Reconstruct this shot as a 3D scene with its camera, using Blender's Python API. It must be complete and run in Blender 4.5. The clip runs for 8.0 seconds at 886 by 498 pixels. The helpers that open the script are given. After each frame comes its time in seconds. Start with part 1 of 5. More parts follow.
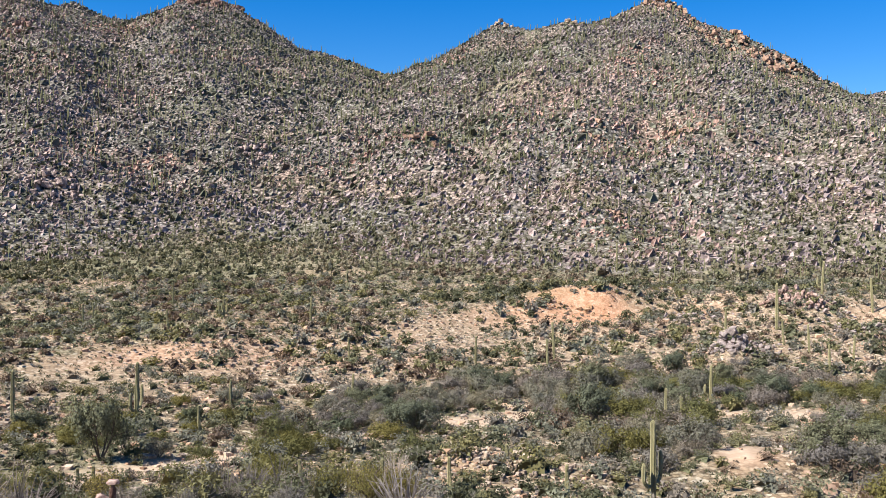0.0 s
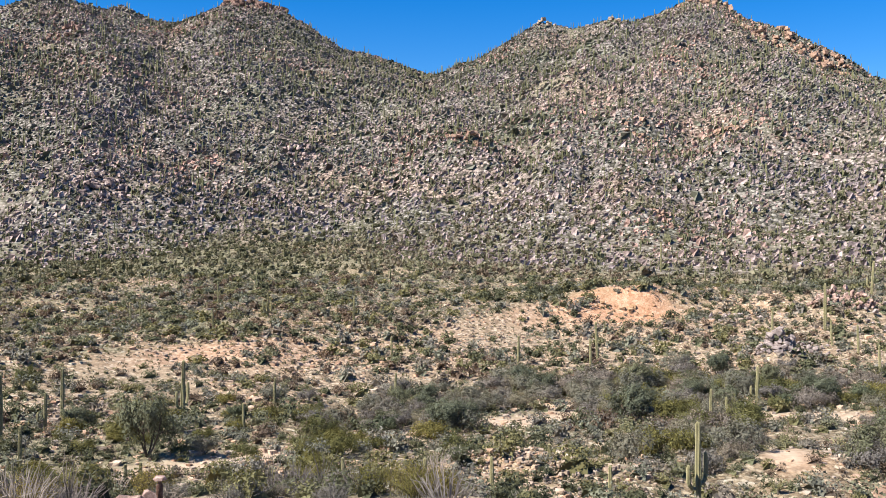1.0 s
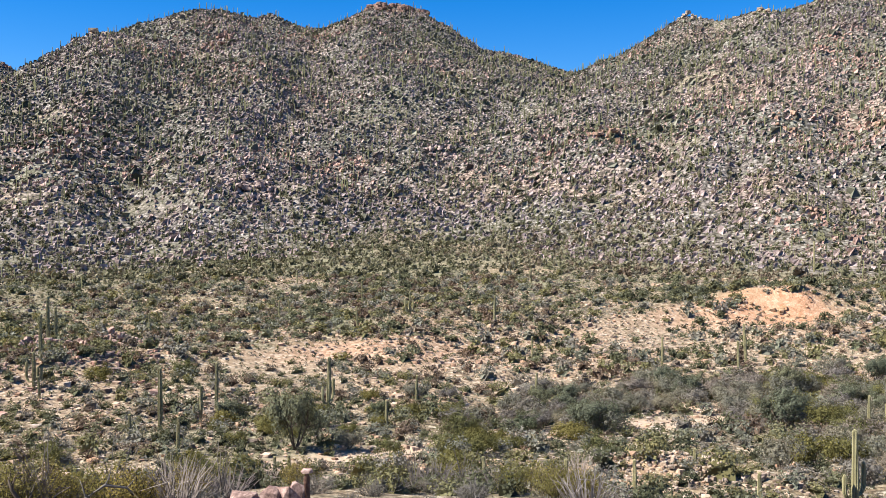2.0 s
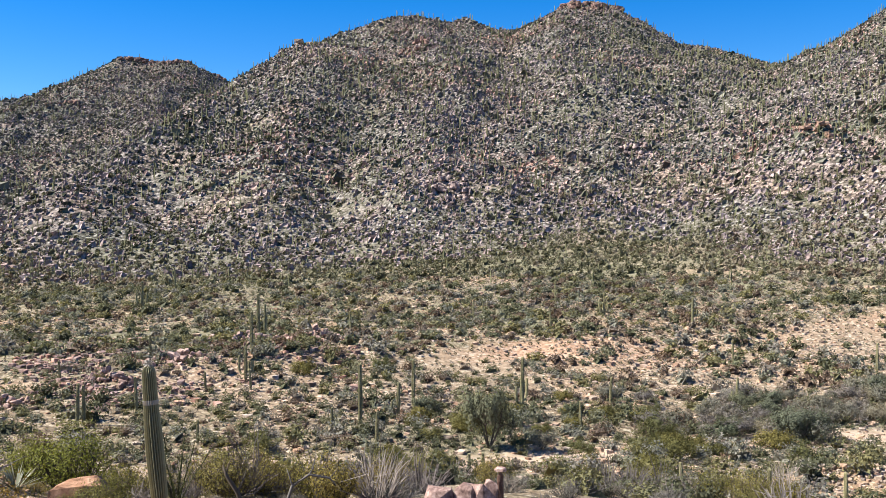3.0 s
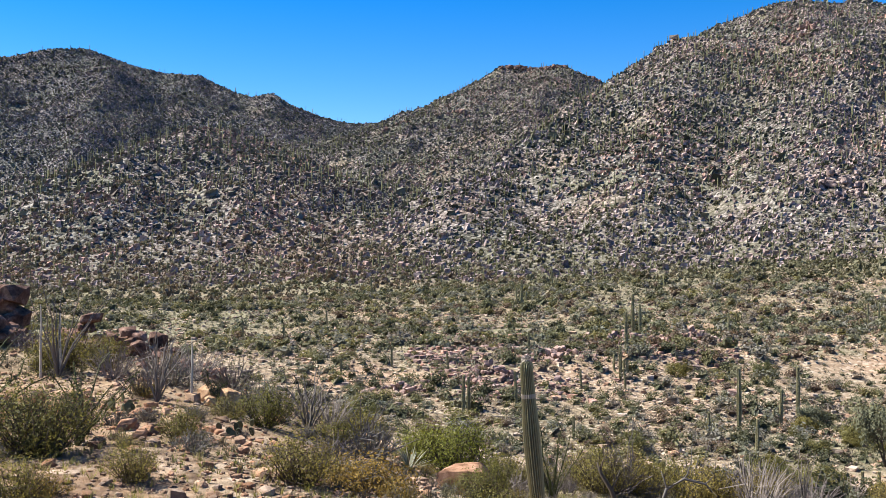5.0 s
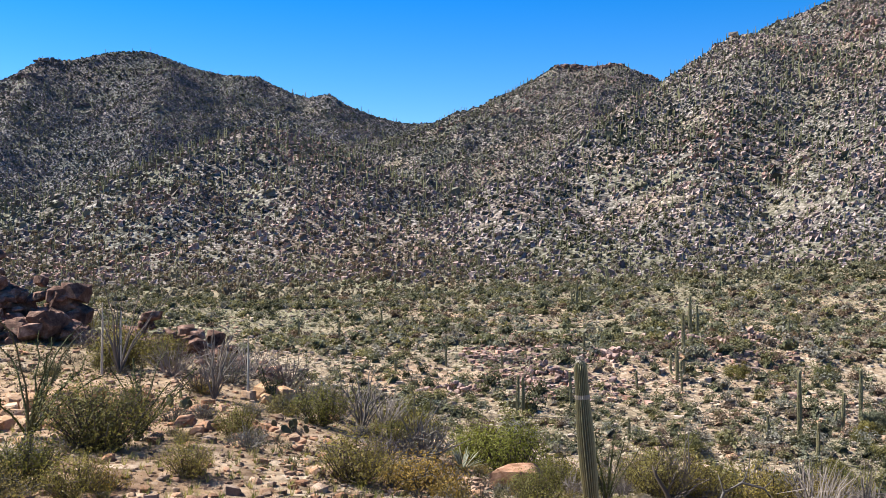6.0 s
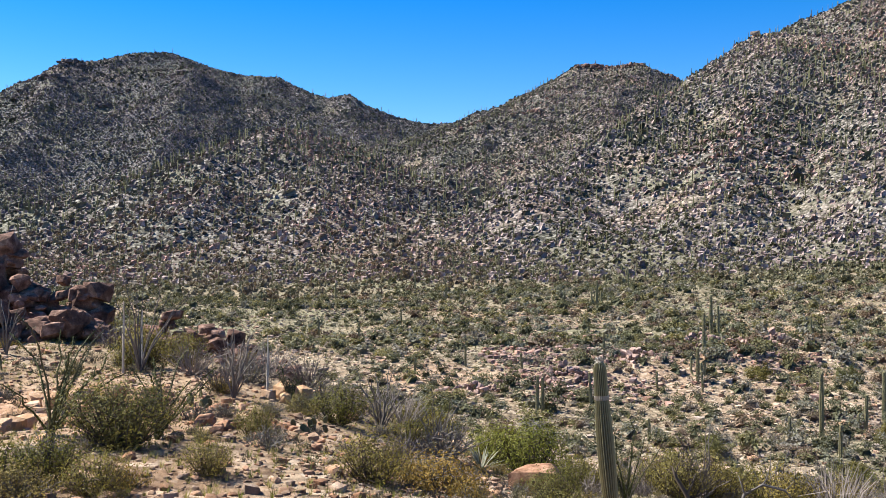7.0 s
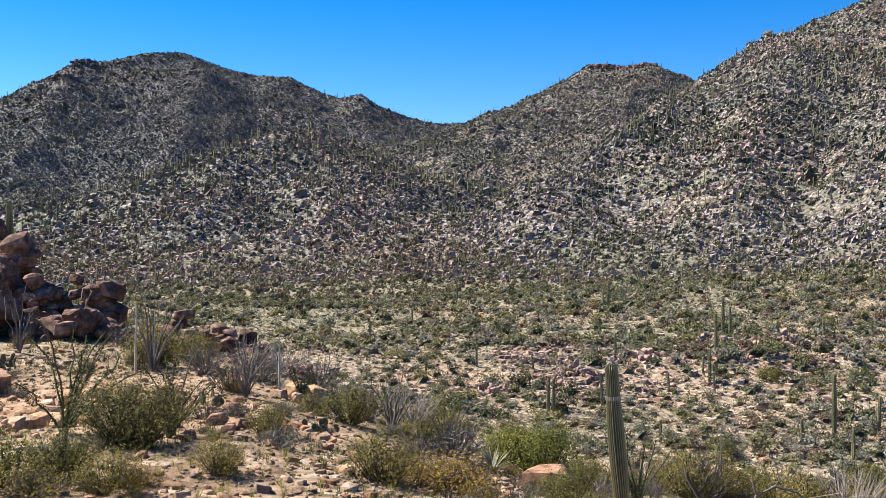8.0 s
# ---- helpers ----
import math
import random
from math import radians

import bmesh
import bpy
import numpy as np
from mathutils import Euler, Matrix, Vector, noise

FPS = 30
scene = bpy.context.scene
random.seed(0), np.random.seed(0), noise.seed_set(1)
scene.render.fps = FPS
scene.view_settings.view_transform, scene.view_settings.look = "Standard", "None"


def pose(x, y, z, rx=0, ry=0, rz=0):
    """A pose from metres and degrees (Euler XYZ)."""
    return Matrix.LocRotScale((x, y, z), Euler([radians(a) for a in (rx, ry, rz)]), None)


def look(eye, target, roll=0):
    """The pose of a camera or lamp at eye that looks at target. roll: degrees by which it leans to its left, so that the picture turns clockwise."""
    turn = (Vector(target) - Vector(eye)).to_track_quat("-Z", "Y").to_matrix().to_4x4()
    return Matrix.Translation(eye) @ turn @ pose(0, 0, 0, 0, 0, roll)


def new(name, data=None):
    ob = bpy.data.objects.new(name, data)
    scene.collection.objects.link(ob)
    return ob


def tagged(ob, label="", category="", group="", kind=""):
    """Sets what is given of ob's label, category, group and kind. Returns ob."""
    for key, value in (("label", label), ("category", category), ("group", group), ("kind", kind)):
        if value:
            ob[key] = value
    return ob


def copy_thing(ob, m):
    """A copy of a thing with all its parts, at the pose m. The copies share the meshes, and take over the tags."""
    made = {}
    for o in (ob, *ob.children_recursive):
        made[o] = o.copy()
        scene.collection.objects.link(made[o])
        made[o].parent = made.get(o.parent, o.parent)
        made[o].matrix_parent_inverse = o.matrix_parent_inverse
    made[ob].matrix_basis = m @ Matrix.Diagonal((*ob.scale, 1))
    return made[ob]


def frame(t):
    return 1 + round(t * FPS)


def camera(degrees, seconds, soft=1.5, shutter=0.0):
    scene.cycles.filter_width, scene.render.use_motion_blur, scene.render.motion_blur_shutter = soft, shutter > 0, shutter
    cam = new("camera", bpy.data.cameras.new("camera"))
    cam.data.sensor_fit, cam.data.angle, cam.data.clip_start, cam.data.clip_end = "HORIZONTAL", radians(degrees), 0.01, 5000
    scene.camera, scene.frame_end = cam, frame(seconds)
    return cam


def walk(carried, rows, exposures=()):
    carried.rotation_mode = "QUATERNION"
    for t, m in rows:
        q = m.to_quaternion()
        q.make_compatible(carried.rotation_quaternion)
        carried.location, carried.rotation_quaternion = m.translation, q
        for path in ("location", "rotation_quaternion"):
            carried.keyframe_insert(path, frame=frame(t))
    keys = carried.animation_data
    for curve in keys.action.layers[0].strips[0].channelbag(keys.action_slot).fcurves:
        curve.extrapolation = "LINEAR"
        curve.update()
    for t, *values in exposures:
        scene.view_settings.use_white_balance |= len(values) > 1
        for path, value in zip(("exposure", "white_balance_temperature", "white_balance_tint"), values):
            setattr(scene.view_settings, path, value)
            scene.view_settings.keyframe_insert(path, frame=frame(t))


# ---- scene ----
# A desert valley seen from a lookout on a stony rise: the camera pans left over a wash,
# gravel terraces and saguaro-covered mountains. Metres; the lookout is the origin.

# ---------------------------------------------------------------- camera and walk
cam = camera(48.95, 8.0, soft=0.6)
# seconds, yaw, pitch, roll, sideways shift of the held camera
PAN = [(0.0, 0.0, 0.04, -0.04, 0.0), (0.5, 0.8, 0.03, -0.04, 0.0), (1.0, 2.5, 0.01, -0.03, 0.0),
       (2.5, 16.32, -0.02, 0.05, 0.0), (3.0, 22.10, -0.01, 0.06, 0.01), (3.5, 27.87, -0.02, 0.12, 0.02),
       (4.0, 33.43, -0.02, 0.12, 0.03), (4.5, 39.35, 0.0, 0.14, 0.03), (5.0, 43.9, 0.0, 0.11, 0.05),
       (5.5, 46.15, 0.0, 0.05, 0.07), (6.0, 47.13, -0.01, 0.0, 0.09),
       (6.5, 47.70, -0.02, -0.02, 0.11), (7.0, 48.29, -0.01, -0.08, 0.11), (7.5, 48.68, -0.01, -0.14, 0.11),
       (8.0, 48.95, -0.01, -0.19, 0.10)]
walk(cam, [(t, pose(s * math.cos(radians(50)), s * math.sin(radians(50)), 0, 90 + p, r, w)) for t, w, p, r, s in PAN],
     exposures=[(0.0, 1.47), (2.5, 1.62), (8.0, 1.67)])

# ---------------------------------------------------------------- light
SUN_FROM = Vector((-0.88, -0.42, 1.02)).normalized()
world = bpy.data.worlds.new("desert_sky")
scene.world = world
world.use_nodes = True
wn, wl = world.node_tree.nodes, world.node_tree.links
sky = wn.new("ShaderNodeTexSky")
sky.sky_type, sky.sun_disc = "NISHITA", False
sky.sun_elevation = math.asin(SUN_FROM.z)
sky.sun_rotation = math.atan2(SUN_FROM.x, SUN_FROM.y) % (2 * math.pi)
sky.altitude, sky.air_density, sky.dust_density, sky.ozone_density = 900, 1.0, 0.0, 3.0
hsv = wn.new("ShaderNodeHueSaturation")
hsv.inputs["Saturation"].default_value, hsv.inputs["Hue"].default_value = 1.5, 0.511
wl.new(sky.outputs[0], hsv.inputs["Color"])
wl.new(hsv.outputs[0], wn["Background"].inputs["Color"])
wn["Background"].inputs["Strength"].default_value = 0.0585
sun = new("sun", bpy.data.lights.new("sun", "SUN"))
sun.data.energy, sun.data.angle, sun.data.color = 5.0, radians(0.53), (1.0, 0.972, 0.895)
sun.matrix_world = look(SUN_FROM * 500, (0, 0, 0))

# ---------------------------------------------------------------- materials


def material(name, rough=0.9):
    m = bpy.data.materials.new(name)
    m.use_nodes = True
    b = m.node_tree.nodes["Principled BSDF"]
    b.inputs["Roughness"].default_value = rough
    b.inputs["Specular IOR Level"].default_value = 0.08
    return m, m.node_tree.nodes, m.node_tree.links, b


def noise_node(nd, ln, scale, detail=4.0, rough=0.55, where="Position"):
    """A noise in world metres (Position) or in the thing's own metres (Object)."""
    n = nd.new("ShaderNodeTexNoise")
    n.inputs["Scale"].default_value = scale
    n.inputs["Detail"].default_value = detail
    n.inputs["Roughness"].default_value = rough
    if where == "Position":
        g = nd.new("ShaderNodeNewGeometry")
        ln.new(g.outputs["Position"], n.inputs["Vector"])
    else:
        g = nd.new("ShaderNodeTexCoord")
        ln.new(g.outputs["Object"], n.inputs["Vector"])
    return n.outputs["Fac"]


def ramp(nd, ln, fac, stops):
    r = nd.new("ShaderNodeValToRGB")
    while len(r.color_ramp.elements) < len(stops):
        r.color_ramp.elements.new(0.5)
    for e, (p, c) in zip(r.color_ramp.elements, stops):
        e.position, e.color = p, (*c, 1)
    ln.new(fac, r.inputs["Fac"])
    return r.outputs["Color"]


def mix(nd, ln, fac, a, b, how="MIX"):
    m = nd.new("ShaderNodeMix")
    m.data_type, m.blend_type = "RGBA", how
    if isinstance(fac, float):
        m.inputs[0].default_value = fac
    else:
        ln.new(fac, m.inputs[0])
    for socket, v in ((m.inputs[6], a), (m.inputs[7], b)):
        if isinstance(v, tuple):
            socket.default_value = (*v, 1)
        else:
            ln.new(v, socket)
    return m.outputs[2]


def attribute(nd, name):
    a = nd.new("ShaderNodeAttribute")
    a.attribute_name = name
    return a.outputs["Fac"]


def bump(nd, ln, b, height, strength, distance):
    n = nd.new("ShaderNodeBump")
    n.inputs["Strength"].default_value, n.inputs["Distance"].default_value = strength, distance
    ln.new(height, n.inputs["Height"])
    ln.new(n.outputs["Normal"], b.inputs["Normal"])


def cells(nd, ln, scale, stops):
    """Patches like single stones and gaps between them, each of one tone."""
    n = nd.new("ShaderNodeTexVoronoi")
    n.inputs["Scale"].default_value = scale
    g = nd.new("ShaderNodeNewGeometry")
    ln.new(g.outputs["Position"], n.inputs["Vector"])
    sep = nd.new("ShaderNodeSeparateColor")
    ln.new(n.outputs["Color"], sep.inputs[0])
    return ramp(nd, ln, sep.outputs[0], stops)


def relief(nd, ln, scale):
    """Heights of packed stones: high in the middle of each, with sunken joints."""
    n = nd.new("ShaderNodeTexVoronoi")
    n.inputs["Scale"].default_value = scale
    g = nd.new("ShaderNodeNewGeometry")
    ln.new(g.outputs["Position"], n.inputs["Vector"])
    return n.outputs["Distance"]


def joints(nd, ln, scale, low):
    """Darkens the joints between packed stones: the shade there is put into the colour."""
    return ramp(nd, ln, relief(nd, ln, scale), [(0.0, (1.0, 1.0, 1.0)), (0.45, (1.0, 1.0, 1.0)), (0.75, (low, low, low))])


def ground_material():
    m, nd, ln, b = material("desert_ground", 0.95)
    soil = ramp(nd, ln, noise_node(nd, ln, 0.09, 6), [(0.3, (0.22, 0.142, 0.088)), (0.5, (0.31, 0.208, 0.13)), (0.7, (0.38, 0.275, 0.182))])
    gravel = ramp(nd, ln, noise_node(nd, ln, 2.2, 6, 0.75), [(0.38, (0.07, 0.049, 0.037)), (0.5, (0.23, 0.16, 0.102)), (0.62, (0.426, 0.328, 0.238))])
    pebble = cells(nd, ln, 7.0, [(0.0, (0.057, 0.041, 0.033)), (0.25, (0.164, 0.107, 0.07)), (0.6, (0.271, 0.189, 0.123)), (0.85, (0.394, 0.303, 0.221)), (1.0, (0.508, 0.435, 0.361))])
    c = mix(nd, ln, 0.5, soil, gravel)
    c = mix(nd, ln, 0.5, c, pebble)
    cobble = cells(nd, ln, 2.1, [(0.0, (0.05, 0.037, 0.026)), (0.25, (0.15, 0.1, 0.065)), (0.55, (0.30, 0.21, 0.135)), (0.85, (0.48, 0.37, 0.265)), (1.0, (0.66, 0.55, 0.44))])
    c = mix(nd, ln, 0.5, c, cobble)
    c = mix(nd, ln, 1.0, c, joints(nd, ln, 2.1, 0.5), "MULTIPLY")
    patch = ramp(nd, ln, noise_node(nd, ln, 0.045, 5, 0.6), [(0.36, (0.78, 0.86, 0.82)), (0.52, (0.98, 1.02, 1.0)), (0.68, (1.14, 1.03, 0.92))])
    c = mix(nd, ln, 1.0, c, patch, "MULTIPLY")
    blocks = cells(nd, ln, 0.62, [(0.0, (0.041, 0.037, 0.029)), (0.35, (0.09, 0.082, 0.061)), (0.5, (0.18, 0.148, 0.123)), (0.75, (0.35, 0.287, 0.25)), (1.0, (0.57, 0.485, 0.425))])
    talus = ramp(nd, ln, noise_node(nd, ln, 0.5, 7, 0.75), [(0.38, (0.05, 0.043, 0.035)), (0.5, (0.195, 0.158, 0.135)), (0.62, (0.47, 0.395, 0.345))])
    talus = mix(nd, ln, 0.55, talus, blocks)
    talus = mix(nd, ln, 1.0, talus, joints(nd, ln, 0.62, 0.3), "MULTIPLY")
    warm = ramp(nd, ln, noise_node(nd, ln, 0.014, 4, 0.6), [(0.38, (0.78, 0.86, 0.78)), (0.5, (0.96, 0.97, 0.97)), (0.66, (1.18, 1.03, 0.92))])
    talus = mix(nd, ln, 1.0, talus, warm, "MULTIPLY")
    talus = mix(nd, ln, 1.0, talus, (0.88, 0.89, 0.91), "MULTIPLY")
    # far western mountain tinted blue: haze and shade put into the ground colour
    haze_blue = mix(nd, ln, 1.0, talus, (0.84, 0.9, 1.0), "MULTIPLY")
    talus = mix(nd, ln, attribute(nd, "haze_blue"), talus, haze_blue)
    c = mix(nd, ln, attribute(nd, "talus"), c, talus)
    ochre = ramp(nd, ln, noise_node(nd, ln, 0.6, 6, 0.65), [(0.35, (0.38, 0.18, 0.095)), (0.55, (0.51, 0.28, 0.165)), (0.7, (0.58, 0.38, 0.26))])
    ochre = mix(nd, ln, 0.22, ochre, cobble)
    ochre = mix(nd, ln, 1.0, ochre, joints(nd, ln, 3.3, 0.78), "MULTIPLY")
    c = mix(nd, ln, attribute(nd, "ochre"), c, ochre)
    grass = ramp(nd, ln, noise_node(nd, ln, 0.7, 6, 0.7), [(0.36, (0.085, 0.085, 0.05)), (0.52, (0.19, 0.18, 0.105)), (0.68, (0.33, 0.29, 0.195))])
    c = mix(nd, ln, attribute(nd, "grass"), c, grass)
    sand = ramp(nd, ln, noise_node(nd, ln, 0.8, 5), [(0.35, (0.361, 0.254, 0.172)), (0.65, (0.476, 0.361, 0.262))])
    gravel_tone = ramp(nd, ln, noise_node(nd, ln, 1.1, 7, 0.8), [(0.36, (0.62, 0.6, 0.58)), (0.5, (1.0, 1.0, 1.0)), (0.64, (1.2, 1.18, 1.15))])
    pale = mix(nd, ln, 0.35, sand, cobble)
    pale = mix(nd, ln, 1.0, pale, gravel_tone, "MULTIPLY")
    c = mix(nd, ln, attribute(nd, "pale"), c, pale)
    c = mix(nd, ln, attribute(nd, "wash"), c, sand)
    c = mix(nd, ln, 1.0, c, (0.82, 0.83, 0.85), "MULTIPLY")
    ln.new(c, b.inputs["Base Color"])
    h = nd.new("ShaderNodeMix")
    ln.new(attribute(nd, "talus"), h.inputs[0])
    fine, coarse = nd.new("ShaderNodeMath"), nd.new("ShaderNodeMath")
    for node, scale, k in ((fine, 2.1, -0.14), (coarse, 0.62, -1.1)):
        node.operation = "MULTIPLY"
        ln.new(relief(nd, ln, scale), node.inputs[0])
        node.inputs[1].default_value = k
    ln.new(fine.outputs[0], h.inputs[2])
    ln.new(coarse.outputs[0], h.inputs[3])
    rise = nd.new("ShaderNodeMath")
    rise.operation = "MULTIPLY_ADD"
    ln.new(noise_node(nd, ln, 1.6, 9, 0.75), rise.inputs[0])
    rise.inputs[1].default_value = 0.25
    ln.new(h.outputs[0], rise.inputs[2])
    bump(nd, ln, b, rise.outputs[0], 0.6, 1.0)
    return m


def rock_material(name, dark, mid, light, scale=1.2, where="Position"):
    """Weathered stone: blotches, varnish and lichen, one tone to each stone."""
    m, nd, ln, b = material(name, 0.9)
    c = ramp(nd, ln, noise_node(nd, ln, scale, 8, 0.7, where), [(0.32, dark), (0.5, mid), (0.68, light)])
    g = nd.new("ShaderNodeNewGeometry")
    tone = ramp(nd, ln, g.outputs["Random Per Island"], [(0.0, (0.55, 0.53, 0.53)), (1.0, (1.2, 1.16, 1.12))])
    c = mix(nd, ln, 1.0, c, tone, "MULTIPLY")
    # low tone is bluish; the far western stones use it as painted haze
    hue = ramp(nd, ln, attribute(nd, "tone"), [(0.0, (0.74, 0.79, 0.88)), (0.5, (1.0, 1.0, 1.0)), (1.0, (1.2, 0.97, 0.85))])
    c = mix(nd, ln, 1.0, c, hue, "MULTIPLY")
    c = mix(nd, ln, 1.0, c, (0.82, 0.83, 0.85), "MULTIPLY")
    ln.new(c, b.inputs["Base Color"])
    bump(nd, ln, b, noise_node(nd, ln, scale * 4, 8, 0.75, where), 0.8, 0.12 / scale)
    return m


def leaf_material(name, stops, rough=0.7, per_leaf=0.5, thin=0.28):
    """Foliage or twigs: hue by plant (the attribute tone), brightness by leaf; thin leaves let some sun through."""
    m, nd, ln, b = material(name, rough)
    n = len(stops)
    c = ramp(nd, ln, attribute(nd, "tone"), [(i / max(1, n - 1), s) for i, s in enumerate(stops)])
    g = nd.new("ShaderNodeNewGeometry")
    v = ramp(nd, ln, g.outputs["Random Per Island"], [(0.0, (1 - per_leaf,) * 3), (1.0, (1 + per_leaf,) * 3)])
    c = mix(nd, ln, 1.0, c, v, "MULTIPLY")
    o = nd.new("ShaderNodeObjectInfo")
    each = ramp(nd, ln, o.outputs["Random"], [(0.0, (0.82, 0.84, 0.86)), (0.5, (1.0, 1.0, 1.0)), (1.0, (1.18, 1.1, 1.0))])
    c = mix(nd, ln, 1.0, c, each, "MULTIPLY")
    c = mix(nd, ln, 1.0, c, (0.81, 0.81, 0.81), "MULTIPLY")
    ln.new(c, b.inputs["Base Color"])
    if thin:
        t = nd.new("ShaderNodeBsdfTranslucent")
        ln.new(mix(nd, ln, 1.0, c, (1.12, 1.06, 0.75), "MULTIPLY"), t.inputs["Color"])
        x = nd.new("ShaderNodeMixShader")
        x.inputs[0].default_value = thin
        ln.new(b.outputs[0], x.inputs[1])
        ln.new(t.outputs[0], x.inputs[2])
        ln.new(x.outputs[0], nd["Material Output"].inputs["Surface"])
    return m


def cactus_material():
    m, nd, ln, b = material("saguaro_skin", 0.65)
    c = ramp(nd, ln, noise_node(nd, ln, 1.3, 6, 0.65), [(0.3, (0.23, 0.21, 0.095)), (0.55, (0.34, 0.305, 0.15)), (0.75, (0.45, 0.385, 0.225))])
    rib = attribute(nd, "tone")
    # rib crests paler; grooves painted far darker, shade of the pleats in the colour
    c = mix(nd, ln, rib, mix(nd, ln, 1.0, c, (0.26, 0.26, 0.24), "MULTIPLY"), mix(nd, ln, 0.5, c, (0.40, 0.35, 0.22)))
    ln.new(c, b.inputs["Base Color"])
    bump(nd, ln, b, noise_node(nd, ln, 22, 4, 0.7), 0.5, 0.02)
    return m


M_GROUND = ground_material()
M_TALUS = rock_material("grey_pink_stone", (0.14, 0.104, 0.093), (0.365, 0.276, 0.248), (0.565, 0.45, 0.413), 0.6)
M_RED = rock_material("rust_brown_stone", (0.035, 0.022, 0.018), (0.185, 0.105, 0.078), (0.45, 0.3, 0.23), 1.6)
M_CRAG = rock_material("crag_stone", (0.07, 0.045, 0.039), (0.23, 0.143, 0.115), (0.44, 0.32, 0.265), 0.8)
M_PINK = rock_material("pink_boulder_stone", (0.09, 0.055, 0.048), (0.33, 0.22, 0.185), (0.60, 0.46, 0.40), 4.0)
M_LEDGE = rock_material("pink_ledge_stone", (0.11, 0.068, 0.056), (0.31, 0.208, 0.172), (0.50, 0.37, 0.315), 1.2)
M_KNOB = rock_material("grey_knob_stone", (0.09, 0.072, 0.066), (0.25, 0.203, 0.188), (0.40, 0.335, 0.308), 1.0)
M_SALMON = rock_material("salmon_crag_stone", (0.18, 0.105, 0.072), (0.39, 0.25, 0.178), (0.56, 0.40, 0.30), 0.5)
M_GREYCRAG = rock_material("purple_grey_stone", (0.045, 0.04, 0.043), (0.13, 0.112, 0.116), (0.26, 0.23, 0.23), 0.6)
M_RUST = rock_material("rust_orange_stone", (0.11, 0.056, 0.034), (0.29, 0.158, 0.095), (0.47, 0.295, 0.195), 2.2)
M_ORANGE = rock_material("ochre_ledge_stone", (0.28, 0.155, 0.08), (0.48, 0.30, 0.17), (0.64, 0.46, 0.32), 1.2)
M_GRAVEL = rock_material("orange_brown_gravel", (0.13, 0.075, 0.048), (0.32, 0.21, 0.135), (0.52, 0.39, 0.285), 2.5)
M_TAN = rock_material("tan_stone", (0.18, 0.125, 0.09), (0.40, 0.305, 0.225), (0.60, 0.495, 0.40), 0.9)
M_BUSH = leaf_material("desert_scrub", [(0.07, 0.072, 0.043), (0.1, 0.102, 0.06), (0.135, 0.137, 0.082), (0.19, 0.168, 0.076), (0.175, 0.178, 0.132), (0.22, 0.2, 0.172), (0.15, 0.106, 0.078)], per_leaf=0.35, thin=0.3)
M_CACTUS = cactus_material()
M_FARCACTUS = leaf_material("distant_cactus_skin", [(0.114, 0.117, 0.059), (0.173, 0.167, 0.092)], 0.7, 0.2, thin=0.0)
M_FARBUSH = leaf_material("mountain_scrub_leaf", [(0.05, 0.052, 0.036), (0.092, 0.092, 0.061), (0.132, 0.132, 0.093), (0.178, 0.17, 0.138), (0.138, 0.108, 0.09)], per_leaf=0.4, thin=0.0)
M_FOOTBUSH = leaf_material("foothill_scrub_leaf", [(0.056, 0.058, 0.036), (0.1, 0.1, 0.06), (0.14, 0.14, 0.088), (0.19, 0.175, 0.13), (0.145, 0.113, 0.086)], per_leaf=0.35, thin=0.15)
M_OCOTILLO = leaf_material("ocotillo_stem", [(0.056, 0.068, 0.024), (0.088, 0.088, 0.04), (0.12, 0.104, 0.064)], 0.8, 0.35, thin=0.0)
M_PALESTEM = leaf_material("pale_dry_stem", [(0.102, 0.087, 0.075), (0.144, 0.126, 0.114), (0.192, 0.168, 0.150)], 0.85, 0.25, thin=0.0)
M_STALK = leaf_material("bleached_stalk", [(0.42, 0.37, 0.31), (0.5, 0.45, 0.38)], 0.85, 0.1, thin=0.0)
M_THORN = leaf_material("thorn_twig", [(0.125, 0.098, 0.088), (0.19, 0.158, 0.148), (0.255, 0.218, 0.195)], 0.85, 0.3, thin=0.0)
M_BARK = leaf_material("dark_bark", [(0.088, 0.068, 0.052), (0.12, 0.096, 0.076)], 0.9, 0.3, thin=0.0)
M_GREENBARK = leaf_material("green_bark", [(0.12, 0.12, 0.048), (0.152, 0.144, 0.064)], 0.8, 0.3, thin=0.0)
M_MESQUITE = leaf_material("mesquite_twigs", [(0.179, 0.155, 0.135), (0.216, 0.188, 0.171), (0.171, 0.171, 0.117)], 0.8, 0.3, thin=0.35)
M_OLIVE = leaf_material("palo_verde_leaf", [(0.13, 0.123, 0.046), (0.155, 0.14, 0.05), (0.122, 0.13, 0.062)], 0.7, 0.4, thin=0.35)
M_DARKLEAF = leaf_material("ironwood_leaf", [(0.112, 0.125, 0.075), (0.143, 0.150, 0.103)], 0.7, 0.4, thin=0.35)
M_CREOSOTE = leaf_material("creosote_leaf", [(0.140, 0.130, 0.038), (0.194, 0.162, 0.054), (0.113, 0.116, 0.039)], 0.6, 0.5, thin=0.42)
# creosote leaf darkened: its own dark green, plus some shade in the colour
M_DARKCREO = leaf_material("shadowy_creosote_leaf", [(0.113, 0.109, 0.041), (0.164, 0.146, 0.050), (0.101, 0.105, 0.041)], 0.6, 0.5, thin=0.35)
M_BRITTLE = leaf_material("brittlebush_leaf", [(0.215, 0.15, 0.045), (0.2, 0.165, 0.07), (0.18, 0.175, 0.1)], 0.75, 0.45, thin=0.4)
